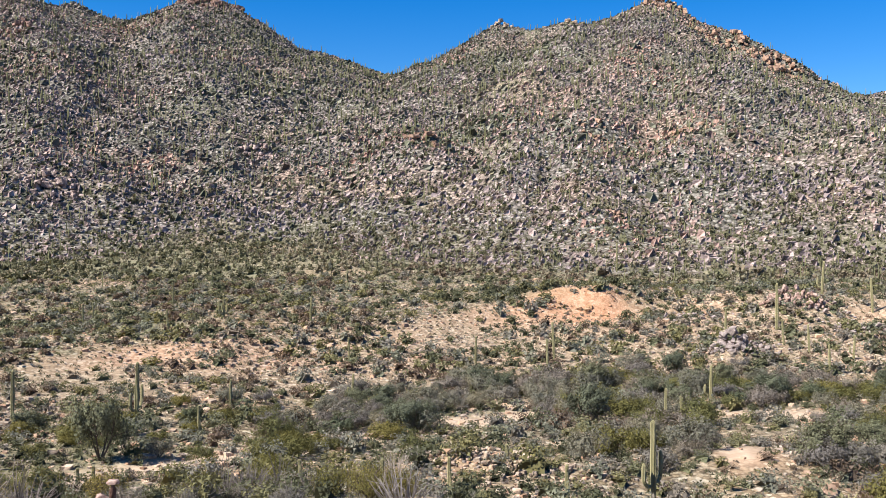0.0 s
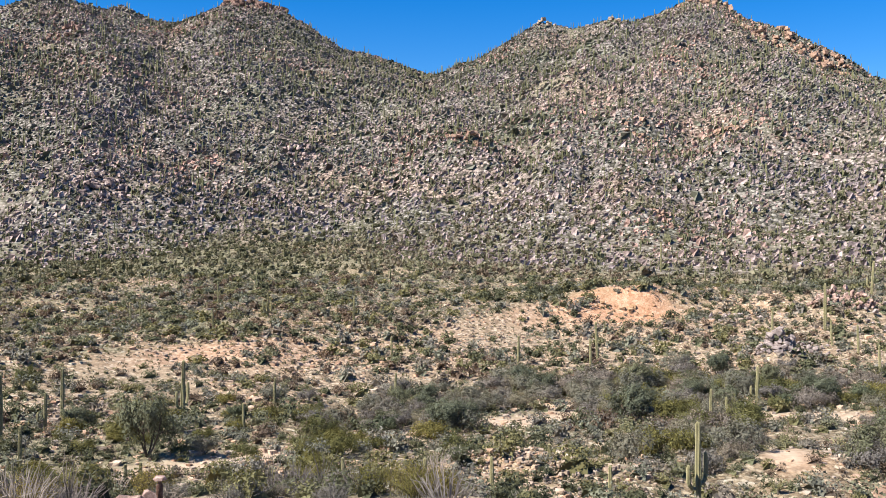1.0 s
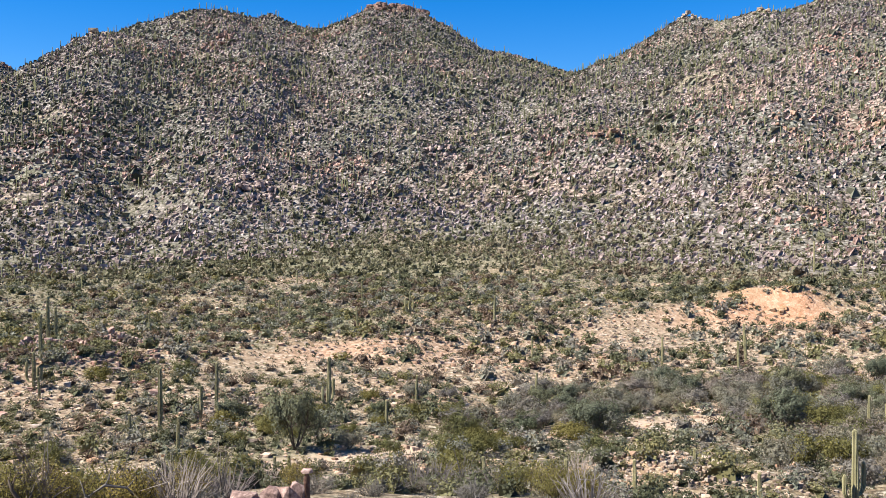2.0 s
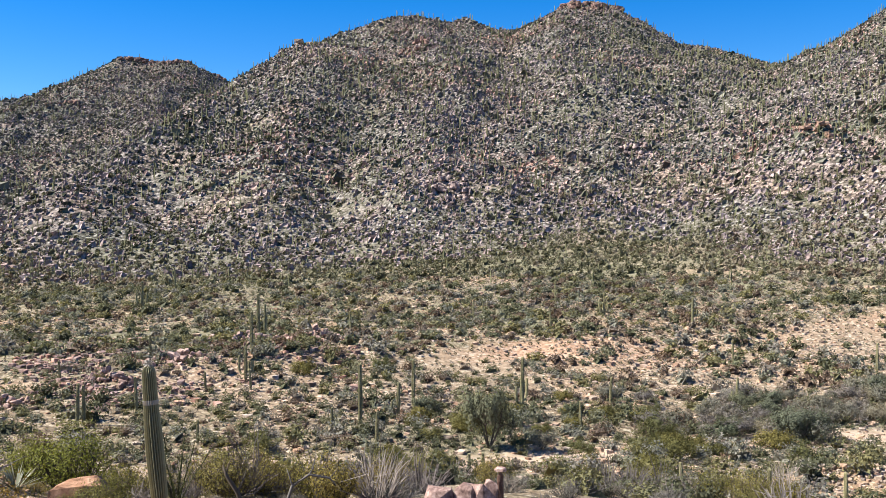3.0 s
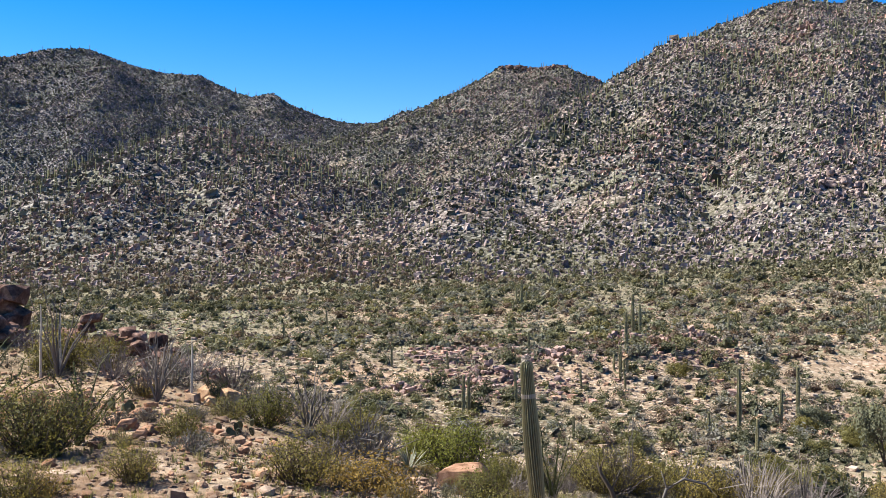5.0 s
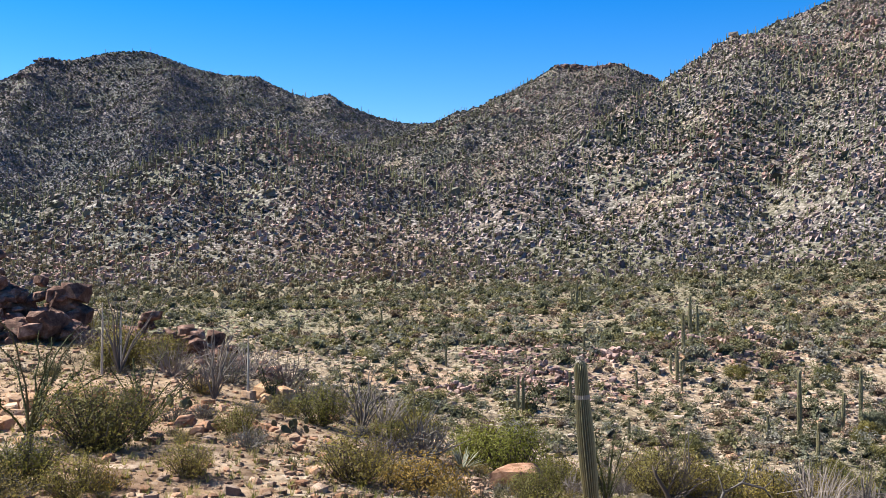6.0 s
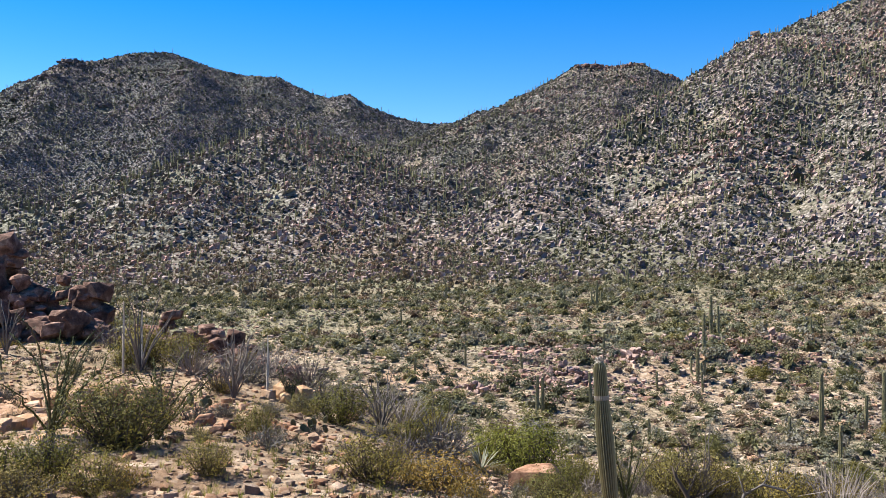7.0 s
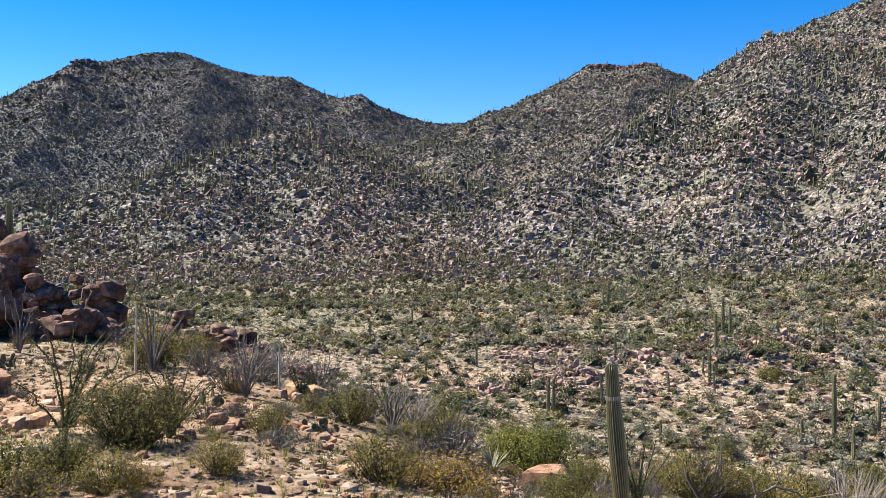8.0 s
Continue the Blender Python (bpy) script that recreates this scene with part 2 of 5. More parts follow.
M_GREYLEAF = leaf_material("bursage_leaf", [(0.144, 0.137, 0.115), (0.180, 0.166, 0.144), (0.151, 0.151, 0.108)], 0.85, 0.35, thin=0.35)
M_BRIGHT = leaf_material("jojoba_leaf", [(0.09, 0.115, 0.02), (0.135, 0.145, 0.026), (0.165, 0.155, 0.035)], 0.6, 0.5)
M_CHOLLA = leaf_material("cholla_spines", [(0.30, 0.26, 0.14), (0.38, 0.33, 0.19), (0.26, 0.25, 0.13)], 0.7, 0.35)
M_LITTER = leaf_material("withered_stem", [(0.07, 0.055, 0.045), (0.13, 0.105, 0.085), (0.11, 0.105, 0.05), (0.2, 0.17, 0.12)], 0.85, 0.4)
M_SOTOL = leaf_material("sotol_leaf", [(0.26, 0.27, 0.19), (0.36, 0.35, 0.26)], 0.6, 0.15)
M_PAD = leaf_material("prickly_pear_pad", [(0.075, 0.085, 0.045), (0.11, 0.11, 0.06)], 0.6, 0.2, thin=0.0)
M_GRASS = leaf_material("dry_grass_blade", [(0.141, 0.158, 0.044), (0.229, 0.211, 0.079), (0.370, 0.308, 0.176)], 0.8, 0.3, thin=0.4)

# ---------------------------------------------------------------- the lie of the land


def lattice(ix, iy, seed):
    h = np.sin(ix * 127.1 + iy * 311.7 + seed * 74.7) * 43758.5453
    return h - np.floor(h)


def value_noise(x, y, seed):
    ix, iy = np.floor(x), np.floor(y)
    fx, fy = x - ix, y - iy
    fx, fy = fx * fx * (3 - 2 * fx), fy * fy * (3 - 2 * fy)
    a, b = lattice(ix, iy, seed), lattice(ix + 1, iy, seed)
    c, d = lattice(ix, iy + 1, seed), lattice(ix + 1, iy + 1, seed)
    return (a * (1 - fx) + b * fx) * (1 - fy) + (c * (1 - fx) + d * fx) * fy


def fbm(x, y, size, octaves=4, seed=1):
    """Noise from -1 to 1 whose largest lumps are size metres."""
    total, amp, norm, f = 0.0, 1.0, 0.0, 1.0 / size
    for i in range(octaves):
        total = total + amp * (2 * value_noise(x * f + 17.3 * i, y * f - 9.1 * i, seed + i) - 1)
        norm, amp, f = norm + amp, amp * 0.5, f * 2.03
    return total / norm


# crest lines of the mountains, east, north, up
CREST = [(-452, 660, 134), (-450, 679, 144), (-438, 740, 179), (-427, 769, 186), (-419, 796, 200), (-394, 831, 218),
         (-374, 851, 222), (-344, 869, 217), (-333, 879, 223), (-316, 896, 215), (-296, 913, 214), (-269, 932, 229),
         (-249, 943, 242), (-216, 956, 243), (-196, 965, 225), (-168, 986, 208), (-126, 1002, 203), (-95, 1026, 197),
         (-66, 1043, 188), (-34, 1039, 187), (-4, 1010, 197), (37, 969, 214), (55, 948, 220), (85, 936, 211),
         (118, 922, 216), (138, 915, 211), (165, 900, 218), (188, 885, 226), (206, 876, 223)]
EAST_CREST = [(206, 876, 223), (228, 860, 201), (252, 843, 189), (289, 821, 164), (301, 816, 148), (326, 818, 141),
              (342, 822, 133), (360, 825, 131), (377, 828, 135), (432, 812, 124), (506, 780, 97)]
MESA = [(-590, 1068, 188), (-688, 1008, 204), (-725, 993, 222), (-747, 989, 231), (-783, 974, 231), (-810, 952, 234),
        (-834, 944, 219), (-863, 932, 195), (-905, 912, 179), (-947, 891, 169), (-989, 859, 168), (-1020, 837, 174)]
WEST = [(-1020, 837, 174), (-1060, 803, 196), (-1078, 788, 211), (-1098, 768, 206), (-1122, 750, 215), (-1161, 728, 238),
        (-1203, 696, 242), (-1231, 667, 252), (-1266, 620, 273), (-1287, 577, 270), (-1298, 524, 253), (-1302, 487, 249),
        (-1304, 466, 234), (-1308, 424, 210), (-1313, 390, 190), (-1324, 264, 134), (-1321, 151, 87)]
FRONT = [(-526, 200, -7), (-527, 217, 5), (-538, 266, 43), (-546, 300, 62), (-549, 339, 78), (-557, 370, 81), (-544, 389, 73), (-504, 392, 50), (-445, 368, 25)]
# spurs that run down from the crests, in plan, each with its rise and half width
SPURS = [([(-410, 540), (-391, 481), (-362, 400), (-300, 310)], 13, 36),
         ([(-372, 845), (-339, 790), (-248, 644), (-216, 540), (-180, 400), (-160, 340)], 15, 34),
         ([(-438, 740), (-374, 661), (-320, 540), (-262, 410), (-200, 300)], 13, 40),
         ([(-233, 950), (-239, 868), (-200, 740), (-149, 640)], 13, 36),
         ([(2, 770), (-12, 720), (-30, 590), (-14, 480)], 14, 34),
         ([(135, 905), (104, 790), (62, 660), (40, 520), (30, 400)], 13, 32),
         ([(188, 860), (154, 744), (99, 610), (66, 470), (48, 330)], 13, 36),
         ([(200, 650), (167, 600), (117, 470), (88, 330)], 11, 32),
         ([(255, 590), (230, 520), (190, 420), (140, 320)], 11, 32),
         ([(-557, 370), (-480, 320), (-400, 270), (-330, 230)], 9, 32),
         ([(-545, 300), (-470, 250), (-400, 215)], 8, 30),
         ([(-747, 989), (-676, 860), (-590, 720), (-500, 590)], 14, 42),
         ([(-960, 720), (-880, 670), (-780, 600)], 14, 45),
         ([(-1231, 667), (-1140, 580), (-1020, 500), (-900, 420)], 20, 50),
         ([(-1302, 487), (-1180, 420), (-1050, 350)], 16, 45)]
# a lower, nearer ridge in front of the eastern summit
SHOULDER = [(148, 739, 125), (163, 708, 122), (205, 698, 119), (244, 681, 104), (270, 667, 84), (298, 660, 68), (340, 650, 50)]
# crest, how far its foot lies from it, how steep the last drop at the crest is
MASSIFS = [(CREST, 640, 10), (EAST_CREST, 470, 12), (MESA, 640, 12), (WEST, 580, 14), (FRONT, 320, 6), (SHOULDER, 440, 5)]


def near_line(x, y, ax, ay, bx, by):
    """How far along a stretch of line the nearest point lies (0 to 1), and how far away it is."""
    ux, uy = bx - ax, by - ay
    s = np.clip(((x - ax) * ux + (y - ay) * uy) / (ux * ux + uy * uy), 0, 1)
    return s, np.hypot(x - ax - s * ux, y - ay - s * uy)


def massif(x, y, line, foot, crag):
    """Height of one mountain: its crest, and slopes that ease towards the valley. Also how far below the crest."""
    best, drop = np.full(x.shape, -1e3), np.zeros(x.shape)
    summit = max(p[2] for p in line) + 14.0
    for (ax, ay, az), (bx, by, bz) in zip(line, line[1:]):
        s, d = near_line(x, y, ax, ay, bx, by)
        d = np.sqrt(d * d + 36) - 6
        top = az + s * (bz - az)
        u = d / (foot * ((top + 14.0) / summit) ** 0.6 + 1.0)
        z = top - (top + 14.0) * np.where(u < 1, 1 - np.maximum(1 - u, 0) ** 1.12, u) - crag * (1 - np.exp(-d / 22)) * np.clip(1.3 - u, 0, 1)
        better = z > best
        best, drop = np.where(better, z, best), np.where(better, top - z, drop)
    return best, drop


def spurs(x, y):
    """Rise of the spurs above the mountain faces."""
    total = np.zeros(x.shape)
    for line, rise, half in SPURS:
        far = np.full(x.shape, 1e3)
        for a, b in zip(line, line[1:]):
            far = np.minimum(far, near_line(x, y, *a, *b)[1])
        total = np.maximum(total, 1.3 * rise * np.exp(-np.sqrt((far / half) ** 2 + 0.04) * 1.2))
    return total


# the valley, by bearing (degrees to the left of north) and distance
BEARING = [-30, -10, 5, 13, 20, 30, 40, 50, 60, 66, 72, 95]
NEAR_Z = [-6.0, -5.9, -5.7, -5.5, -5.2, -4.8, -4.35, -4.1, -3.9, -3.85, -3.8, -3.6]
BROW_R = [36, 36, 36, 36, 36, 30, 28, 32, 42, 50, 54, 56]
BROW_Z = [-10.2, -10.2, -10.1, -10.0, -9.6, -8.3, -7.4, -6.1, -4.7, -4.3, -4.1, -3.6]
FOOT_R = [72, 72, 74, 74, 74, 72, 70, 78, 90, 100, 110, 120]
FOOT_Z = [-19, -19, -18.4, -18.2, -18.2, -17.8, -17.6, -17.8, -17.5, -17, -17, -16]
WASH_R = [130, 130, 104, 94, 88, 87, 86, 95, 110, 120, 130, 150]
WASH_Z = [-20.5, -20.5, -20.2, -20, -19.5, -19.2, -18.8, -18.5, -18, -17.8, -17.5, -17]
STEP_R = [152, 150, 126, 114, 107, 104, 100, 112, 125, 135, 145, 170]
STEP_Z = [-20, -20, -19.6, -19.2, -18.8, -18.6, -18.4, -18, -17.6, -17.3, -17, -16.5]
RIM_R = [220, 212, 178, 163, 150, 140, 124, 132, 145, 155, 165, 190]
RIM_Z = [-8.8, -9.4, -13.8, -14.3, -15.0, -14.2, -15.4, -15.8, -16, -16, -16, -15.5]
LEDGE_Z = [0.45 * a + 0.55 * b for a, b in zip(STEP_Z, RIM_Z)]
FAN_R = [262, 268, 320, 410, 320, 290, 285, 280, 280, 285, 290, 300]
FAN_Z = [-8.5, -8.2, -3, 2, -5, -8.2, -9.8, -11.5, -12.5, -13, -13, -13]


def bearing_of(x, y):
    return np.degrees(np.arctan2(-x, y))


def by_bearing(values, a):
    return np.interp(a, BEARING, values, period=360)


def winding(x, y, r):
    """Lets the terrace edges swing in and out."""
    return r * (1 + 0.045 * fbm(x, y, 38, 3, 15) * np.clip((r - 100) / 40, 0, 1))


def scarp(x, y):
    """1 on the stony slope that falls from a terrace rim to the wash."""
    r, a = winding(x, y, np.hypot(x, y)), bearing_of(x, y)
    step, rim = by_bearing(STEP_R, a), by_bearing(RIM_R, a)
    return np.clip((r - step) / 12, 0, 1) * np.clip((rim + 0.5 - r) / 1.5, 0, 1) * np.clip((58 - a) / 10, 0, 1)


def valley(x, y):
    r0, a = np.hypot(x, y), bearing_of(x, y)
    r0 = winding(x, y, r0)
    kr = [np.zeros_like(r0), np.full_like(r0, 16.0)] + [by_bearing(v, a) for v in (BROW_R, FOOT_R, WASH_R, STEP_R)]
    kr += [by_bearing(RIM_R, a) * 0.955, by_bearing(RIM_R, a)]
    kr += [by_bearing(FAN_R, a)] + [np.full_like(r0, v) for v in (1500.0, 6000.0)]
    kz = [np.full_like(r0, -1.65)] + [by_bearing(v, a) for v in (NEAR_Z, BROW_Z, FOOT_Z, WASH_Z, STEP_Z, LEDGE_Z, RIM_Z, FAN_Z)]
    kz += [np.full_like(r0, 20.0), np.full_like(r0, 20.0)]
    total = 0.0
    for stretch in (0.984, 0.992, 1.0, 1.008, 1.016):
        r, z = r0 * stretch, kz[-1]
        for i in range(len(kr) - 2, -1, -1):
            u = (r - kr[i]) / np.maximum(kr[i + 1] - kr[i], 1e-6)
            z = np.where(r < kr[i + 1], kz[i] + np.clip(u, 0, 1) * (kz[i + 1] - kz[i]), z)
        total = total + z / 5
    return total


def place(bearing, distance):
    a = radians(bearing)
    return -distance * math.sin(a), distance * math.cos(a)


def land(x, y):
    """Height of the ground, and how much of it is mountain (0 to 1)."""
    x, y = np.asarray(x, float), np.asarray(y, float)
    r = np.hypot(x, y)
    base = valley(x, y)
    # a stony knoll on the near side of the wash, and low swells of the terraces
    kx, ky = place(-4, 80)
    base = base + 2.3 * np.exp(-(((x - kx) / 13) ** 2 + ((y - ky) / 7) ** 2))
    kx, ky = place(-17.5, 90)
    base = base + 2.2 * np.exp(-(((x - kx) / 8) ** 2 + ((y - ky) / 9) ** 2))
    # rocky knobs above the wash
    kx, ky = place(-16.6, 168)
    base = base + 3.2 * np.exp(-(((x - kx) / 3.6) ** 2 + ((y - ky) / 4) ** 2))
    kx, ky = place(-20.2, 204)
    base = base + 2.2 * np.exp(-(((x - kx) / 9) ** 2 + ((y - ky) / 5) ** 2))
    # a cut bank of orange earth at the terrace edge
    bow = r - 203 - 9 * ((bearing_of(x, y) + 8) / 4) ** 2 * 0.35 + 1.5 * fbm(x, y, 10, 2, 19)
    base = base + 2.6 * np.clip(bow / 2.5, 0, 1) * np.clip((32 - bow) / 30, 0, 1) * np.clip(1.5 - np.abs(bearing_of(x, y) + 8.2) / 3.0, 0, 1)
    # the mound under the outcrop on the rise
    kx, ky = place(75, 55)
    base = base + 3.4 * np.exp(-(((x - kx) / 5) ** 2 + ((y - ky) / 6) ** 2))
    base = base + np.clip((r - 90) / 120, 0, 1) * 2.0 * fbm(x, y, 46, 3, 5)
    base = base + np.clip(r / 60, 0.15, 1) * 0.85 * fbm(x, y, 9, 3, 8) + 0.10 * fbm(x, y, 1.6, 2, 11)
    acc = np.ones_like(x)
    rocky = np.zeros_like(x)
    high = r > 190
    xh, yh, bh = x[high], y[high], base[high]
    acch, rockh = np.ones_like(xh), np.zeros_like(xh)
    wide = 1 - np.abs(fbm(xh, yh, 120, 3, 21)) * 2
    rill = 1 - np.abs(fbm(xh, yh, 46, 2, 25)) * 2
    lump, grain = fbm(xh, yh, 28, 3, 31), fbm(xh, yh, 9, 2, 41)
    ridge = spurs(xh, yh)
    # the steep ends of the long crest
    beyond = 0.6 * np.maximum(0, xh - 196) + np.maximum(0, -436 + 0.364 * np.clip(650 - yh, 0, 260) - xh)
    for line, foot, crag in MASSIFS:
        z, drop = massif(xh, yh, line, foot, crag)
        if line is CREST:
            z = z - 1.0 * beyond
        z = z - 0.3 - 40 * np.clip((290 - r[high]) / 100, 0, 1) ** 2
        above = np.clip((z - bh) / 25, 0, 1)
        z = z + np.clip(drop / 45, 0, 1) * above * (8 * (wide - 0.95) + 4 * (rill - 0.8) + 4 * lump + ridge)
        z = z + np.clip(drop / 10, 0.25, 1) * above * 2.0 * grain
        acch = acch + np.exp(np.clip((z - bh) / 3.0, -40, 200))
        rockh = np.maximum(rockh, np.clip((z - bh + 3) / 14, 0, 1))
    # stones reach out over the fans below the slopes
    reach = by_bearing(FAN_R, bearing_of(xh, yh))
    rockh = np.maximum(rockh, np.clip((r[high] * (1 + 0.10 * fbm(xh, yh, 60, 3, 27)) - reach) / 40, 0, 0.85))
    acc[high], rocky[high] = acch, rockh
    return base + 3.0 * np.log(acc), rocky


def spread(a, b, n, power=1.0):
    return a + (b - a) * np.linspace(0, 1, n) ** power


def mesh_object(name, verts, faces, mat, tone=None, smooth=False, parent=None, masks=None):
    """One mesh object out of arrays: verts (n, 3) and faces (m, 3 or 4)."""
    me = bpy.data.meshes.new(name)
    verts, faces = np.asarray(verts, np.float32), np.asarray(faces, np.int32)
    k = faces.shape[1]
    me.vertices.add(len(verts))
    me.vertices.foreach_set("co", verts.ravel())
    me.loops.add(faces.size)
    me.loops.foreach_set("vertex_index", faces.ravel())
    me.polygons.add(len(faces))
    me.polygons.foreach_set("loop_start", np.arange(0, faces.size, k, dtype=np.int32))
    me.polygons.foreach_set("use_smooth", np.full(len(faces), smooth))
    masks = dict(masks or {})
    if tone is not None:
        masks["tone"] = tone
    for key, values in masks.items():
        me.attributes.new(key, "FLOAT", "POINT").data.foreach_set("value", np.asarray(values, np.float32))
    me.update(calc_edges=True)
    me.validate()
    me.materials.append(mat)
    ob = new(name, me)
    if parent:
        ob.parent = parent
    return ob


def build_ground():
    a = np.radians(np.concatenate([np.arange(-28, 78, 0.24), spread(78, 332, 90)[:-1]]))
    r = np.concatenate([spread(0.0001, 14, 20)[:-1], np.geomspace(14, 250, 150)[:-1], np.linspace(250, 1450, 235)[:-1], np.geomspace(1450, 4600, 22)])
    A, Rr = np.meshgrid(a, r)
    x, y = -Rr * np.sin(A), Rr * np.cos(A)
    z, rocky = land(x, y)
    n, m = len(r), len(a)
    i = np.arange(n * m).reshape(n, m)
    j = np.roll(i, -1, axis=1)
    faces = np.stack([i[:-1], i[1:], j[1:], j[:-1]], -1).reshape(-1, 4)[:, ::-1]
    verts = np.stack([x, y, z], -1).reshape(-1, 3)
    verts = np.vstack([verts, [[0, 0, -1.65]]])
    masks = ground_masks(x, y, z, rocky)
    masks = {k: np.append(v.ravel(), 0) for k, v in masks.items()}
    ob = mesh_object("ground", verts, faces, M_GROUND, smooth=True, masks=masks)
    return tagged(ob, "stony tan desert ground rising into rocky mountains", "ground", kind="structure")


def blob(x, y, bearing, distance, wide, deep):
    """1 at a spot of the plan, fading out; wide across the line of sight, deep along it."""
    cx, cy = place(bearing, distance)
    t = radians(bearing)
    u = (x - cx) * math.cos(t) + (y - cy) * math.sin(t)
    v = -(x - cx) * math.sin(t) + (y - cy) * math.cos(t)
    return np.exp(-((u / wide) ** 2 + (v / deep) ** 2))


def ground_masks(x, y, z, rocky):
    r, a = np.hypot(x, y), bearing_of(x, y)
    n1, n2 = fbm(x, y, 30, 4, 51), fbm(x, y, 12, 4, 61)
    wash_r = by_bearing(WASH_R, a)
    wash = np.clip(1.4 - np.abs(r - wash_r + 5 * fbm(x, y, 35, 2, 71)) / 3.8, 0, 1)
    wash = np.maximum(wash, np.clip(2.2 * blob(x, y, -17.0, 88, 3.0, 5) - 0.7 + 0.8 * n2, 0, 1))
    wash = np.maximum(wash, np.clip(2.0 * blob(x, y, -1.6, 113, 6, 5) - 0.6 + 0.8 * n2, 0, 1))
    wash = np.maximum(wash, np.clip(2.0 * blob(x, y, -4.1, 127, 4, 5) - 0.6 + 0.8 * n2, 0, 1))
    ochre = blob(x, y, -7.8, 203, 15, 12) * 1.35 + blob(x, y, 12, 155, 30, 10) * 0.45 + blob(x, y, 67, 27, 6, 6) * 0.8 + blob(x, y, -17.3, 87, 3.5, 5) * 1.1 + 0.5 * np.clip((54 - r) / 10, 0, 1) * np.clip((a - 34) / 12, 0, 1) * np.clip((150 - a) / 40, 0, 1)
    rim = by_bearing(RIM_R, a)
    ochre = ochre + 0.55 * np.exp(-((r - rim + 7) / 7) ** 2) * np.clip(0.4 + 1.5 * n1, 0, 1)
    face = scarp(x, y)
    ochre = np.clip(ochre + 0.5 * n2 - 0.25 + face * (0.1 + 0.6 * n1), 0, 1) * (1 - rocky)
    fan = np.clip((r - by_bearing(RIM_R, a)) / 40, 0, 1) * (1 - rocky)
    grass = np.clip(fan * 0.45 + n1 * 0.9 - 0.1, 0, 0.8)
    grass = np.maximum(grass, np.clip((n1 - 0.15) * 1.5, 0, 0.4) * (1 - rocky))
    grass = grass * (1 - face)
    pale = face * np.clip(0.5 + 0.9 * n1 + 0.5 * n2, 0, 0.42) * (1 - np.clip(1.4 * blob(x, y, -7.8, 203, 14, 9), 0, 1))
    # the last mask tints the far western mountain bluer, as haze would
    return {"talus": rocky, "ochre": ochre, "grass": grass, "wash": wash, "pale": pale, "haze_blue": np.clip((r - 950) / 120, 0, 1) * np.clip((a - 44) / 6, 0, 1)}


ground = build_ground()

# ---------------------------------------------------------------- plants and stones by the thousand
rng = np.random.default_rng(7)


def clump(seed, low=-0.25, top=1.0):
    """A rough mound of seven faces, for what is far off."""
    g = np.random.default_rng(seed)
    v = []
    n = 3
    for z, k, turn in ((low, 1.15, 0.0), (0.75 * top, 0.75, 0.7)):
        v += [(k * g.uniform(0.65, 1.3) * math.cos(turn + i * 2 * math.pi / n + g.uniform(-0.3, 0.3)), k * g.uniform(0.65, 1.3) * math.sin(turn + i * 2 * math.pi / n + g.uniform(-0.3, 0.3)), z + (g.uniform(-0.25, 0.3) if z > 0 else 0)) for i in range(n)]
    f = []
    for i in range(n):
        j = (i + 1) % n
        f += [(i, j, n + j), (i, n + j, n + i)]
    return np.array(v), np.array(f + [(n, n + 1, n + 2)])


def leaf_ball(count, size, seed, low=0.0):
    """Loose leaf clumps in a dome of radius 1, thin towards the edge."""
    g = np.random.default_rng(seed)
    d = g.normal(size=(count, 3))
    d /= np.linalg.norm(d, axis=1)[:, None]
    d[:, 2] = np.abs(d[:, 2]) * (1 - low) - low * 0.2
    lump = 0.72 + 0.28 * np.sin(3.1 * d[:, 0] + seed) * np.cos(2.7 * d[:, 1] - seed)
    c = d * (lump * g.uniform(0.3, 1, count) ** 0.3)[:, None]
    a, b = g.normal(size=(count, 3)), g.normal(size=(count, 3))
    a, b = a / np.linalg.norm(a, axis=1)[:, None] * size, b / np.linalg.norm(b, axis=1)[:, None] * size * 0.9
    v = np.stack([c - a * 0.6 - b * 0.5, c + a * 0.7, c + b * 0.5 - a * 0.5], 1).reshape(-1, 3)
    return v, np.arange(count * 3).reshape(-1, 3)


def mound(count, size, seed, lobes=4):
    """A compact rounded shrub of radius about 1: a few lobes covered in small leaf sprays that face outwards."""
    g = np.random.default_rng(seed)
    w = g.uniform(0, 2 * math.pi) + np.arange(lobes) * 2 * math.pi / lobes + g.uniform(-0.5, 0.5, lobes)
    out = g.uniform(0.2, 0.55, lobes)
    mid = np.stack([out * np.cos(w), out * np.sin(w), g.uniform(0.15, 0.45, lobes)], -1)
    rad = g.uniform(0.4, 0.62, lobes)
    k = g.integers(0, lobes, count)
    d = g.normal(size=(count, 3))
    d[:, 2] = np.where(d[:, 2] < -0.35, -d[:, 2], d[:, 2])
    d /= np.linalg.norm(d, axis=1)[:, None]
    c = mid[k] + d * (rad[k] * g.uniform(0.8, 1.12, count))[:, None]
    n = d + 0.5 * g.normal(size=(count, 3))
    a = np.cross(n, g.normal(size=(count, 3)))
    a /= np.linalg.norm(a, axis=1)[:, None]
    b = np.cross(n / np.linalg.norm(n, axis=1)[:, None], a)
    s = size * g.uniform(0.6, 1.3, (count, 1))
    v = np.stack([c - a * s * 0.8 - b * s * 0.5, c + a * s * 0.8 - b * s * 0.4, c + b * s], 1).reshape(-1, 3)
    core, f = clump(seed + 500, -0.15, 0.62)
    return join((v, np.arange(count * 3).reshape(-1, 3)), (core * (0.62, 0.62, 0.8), f))


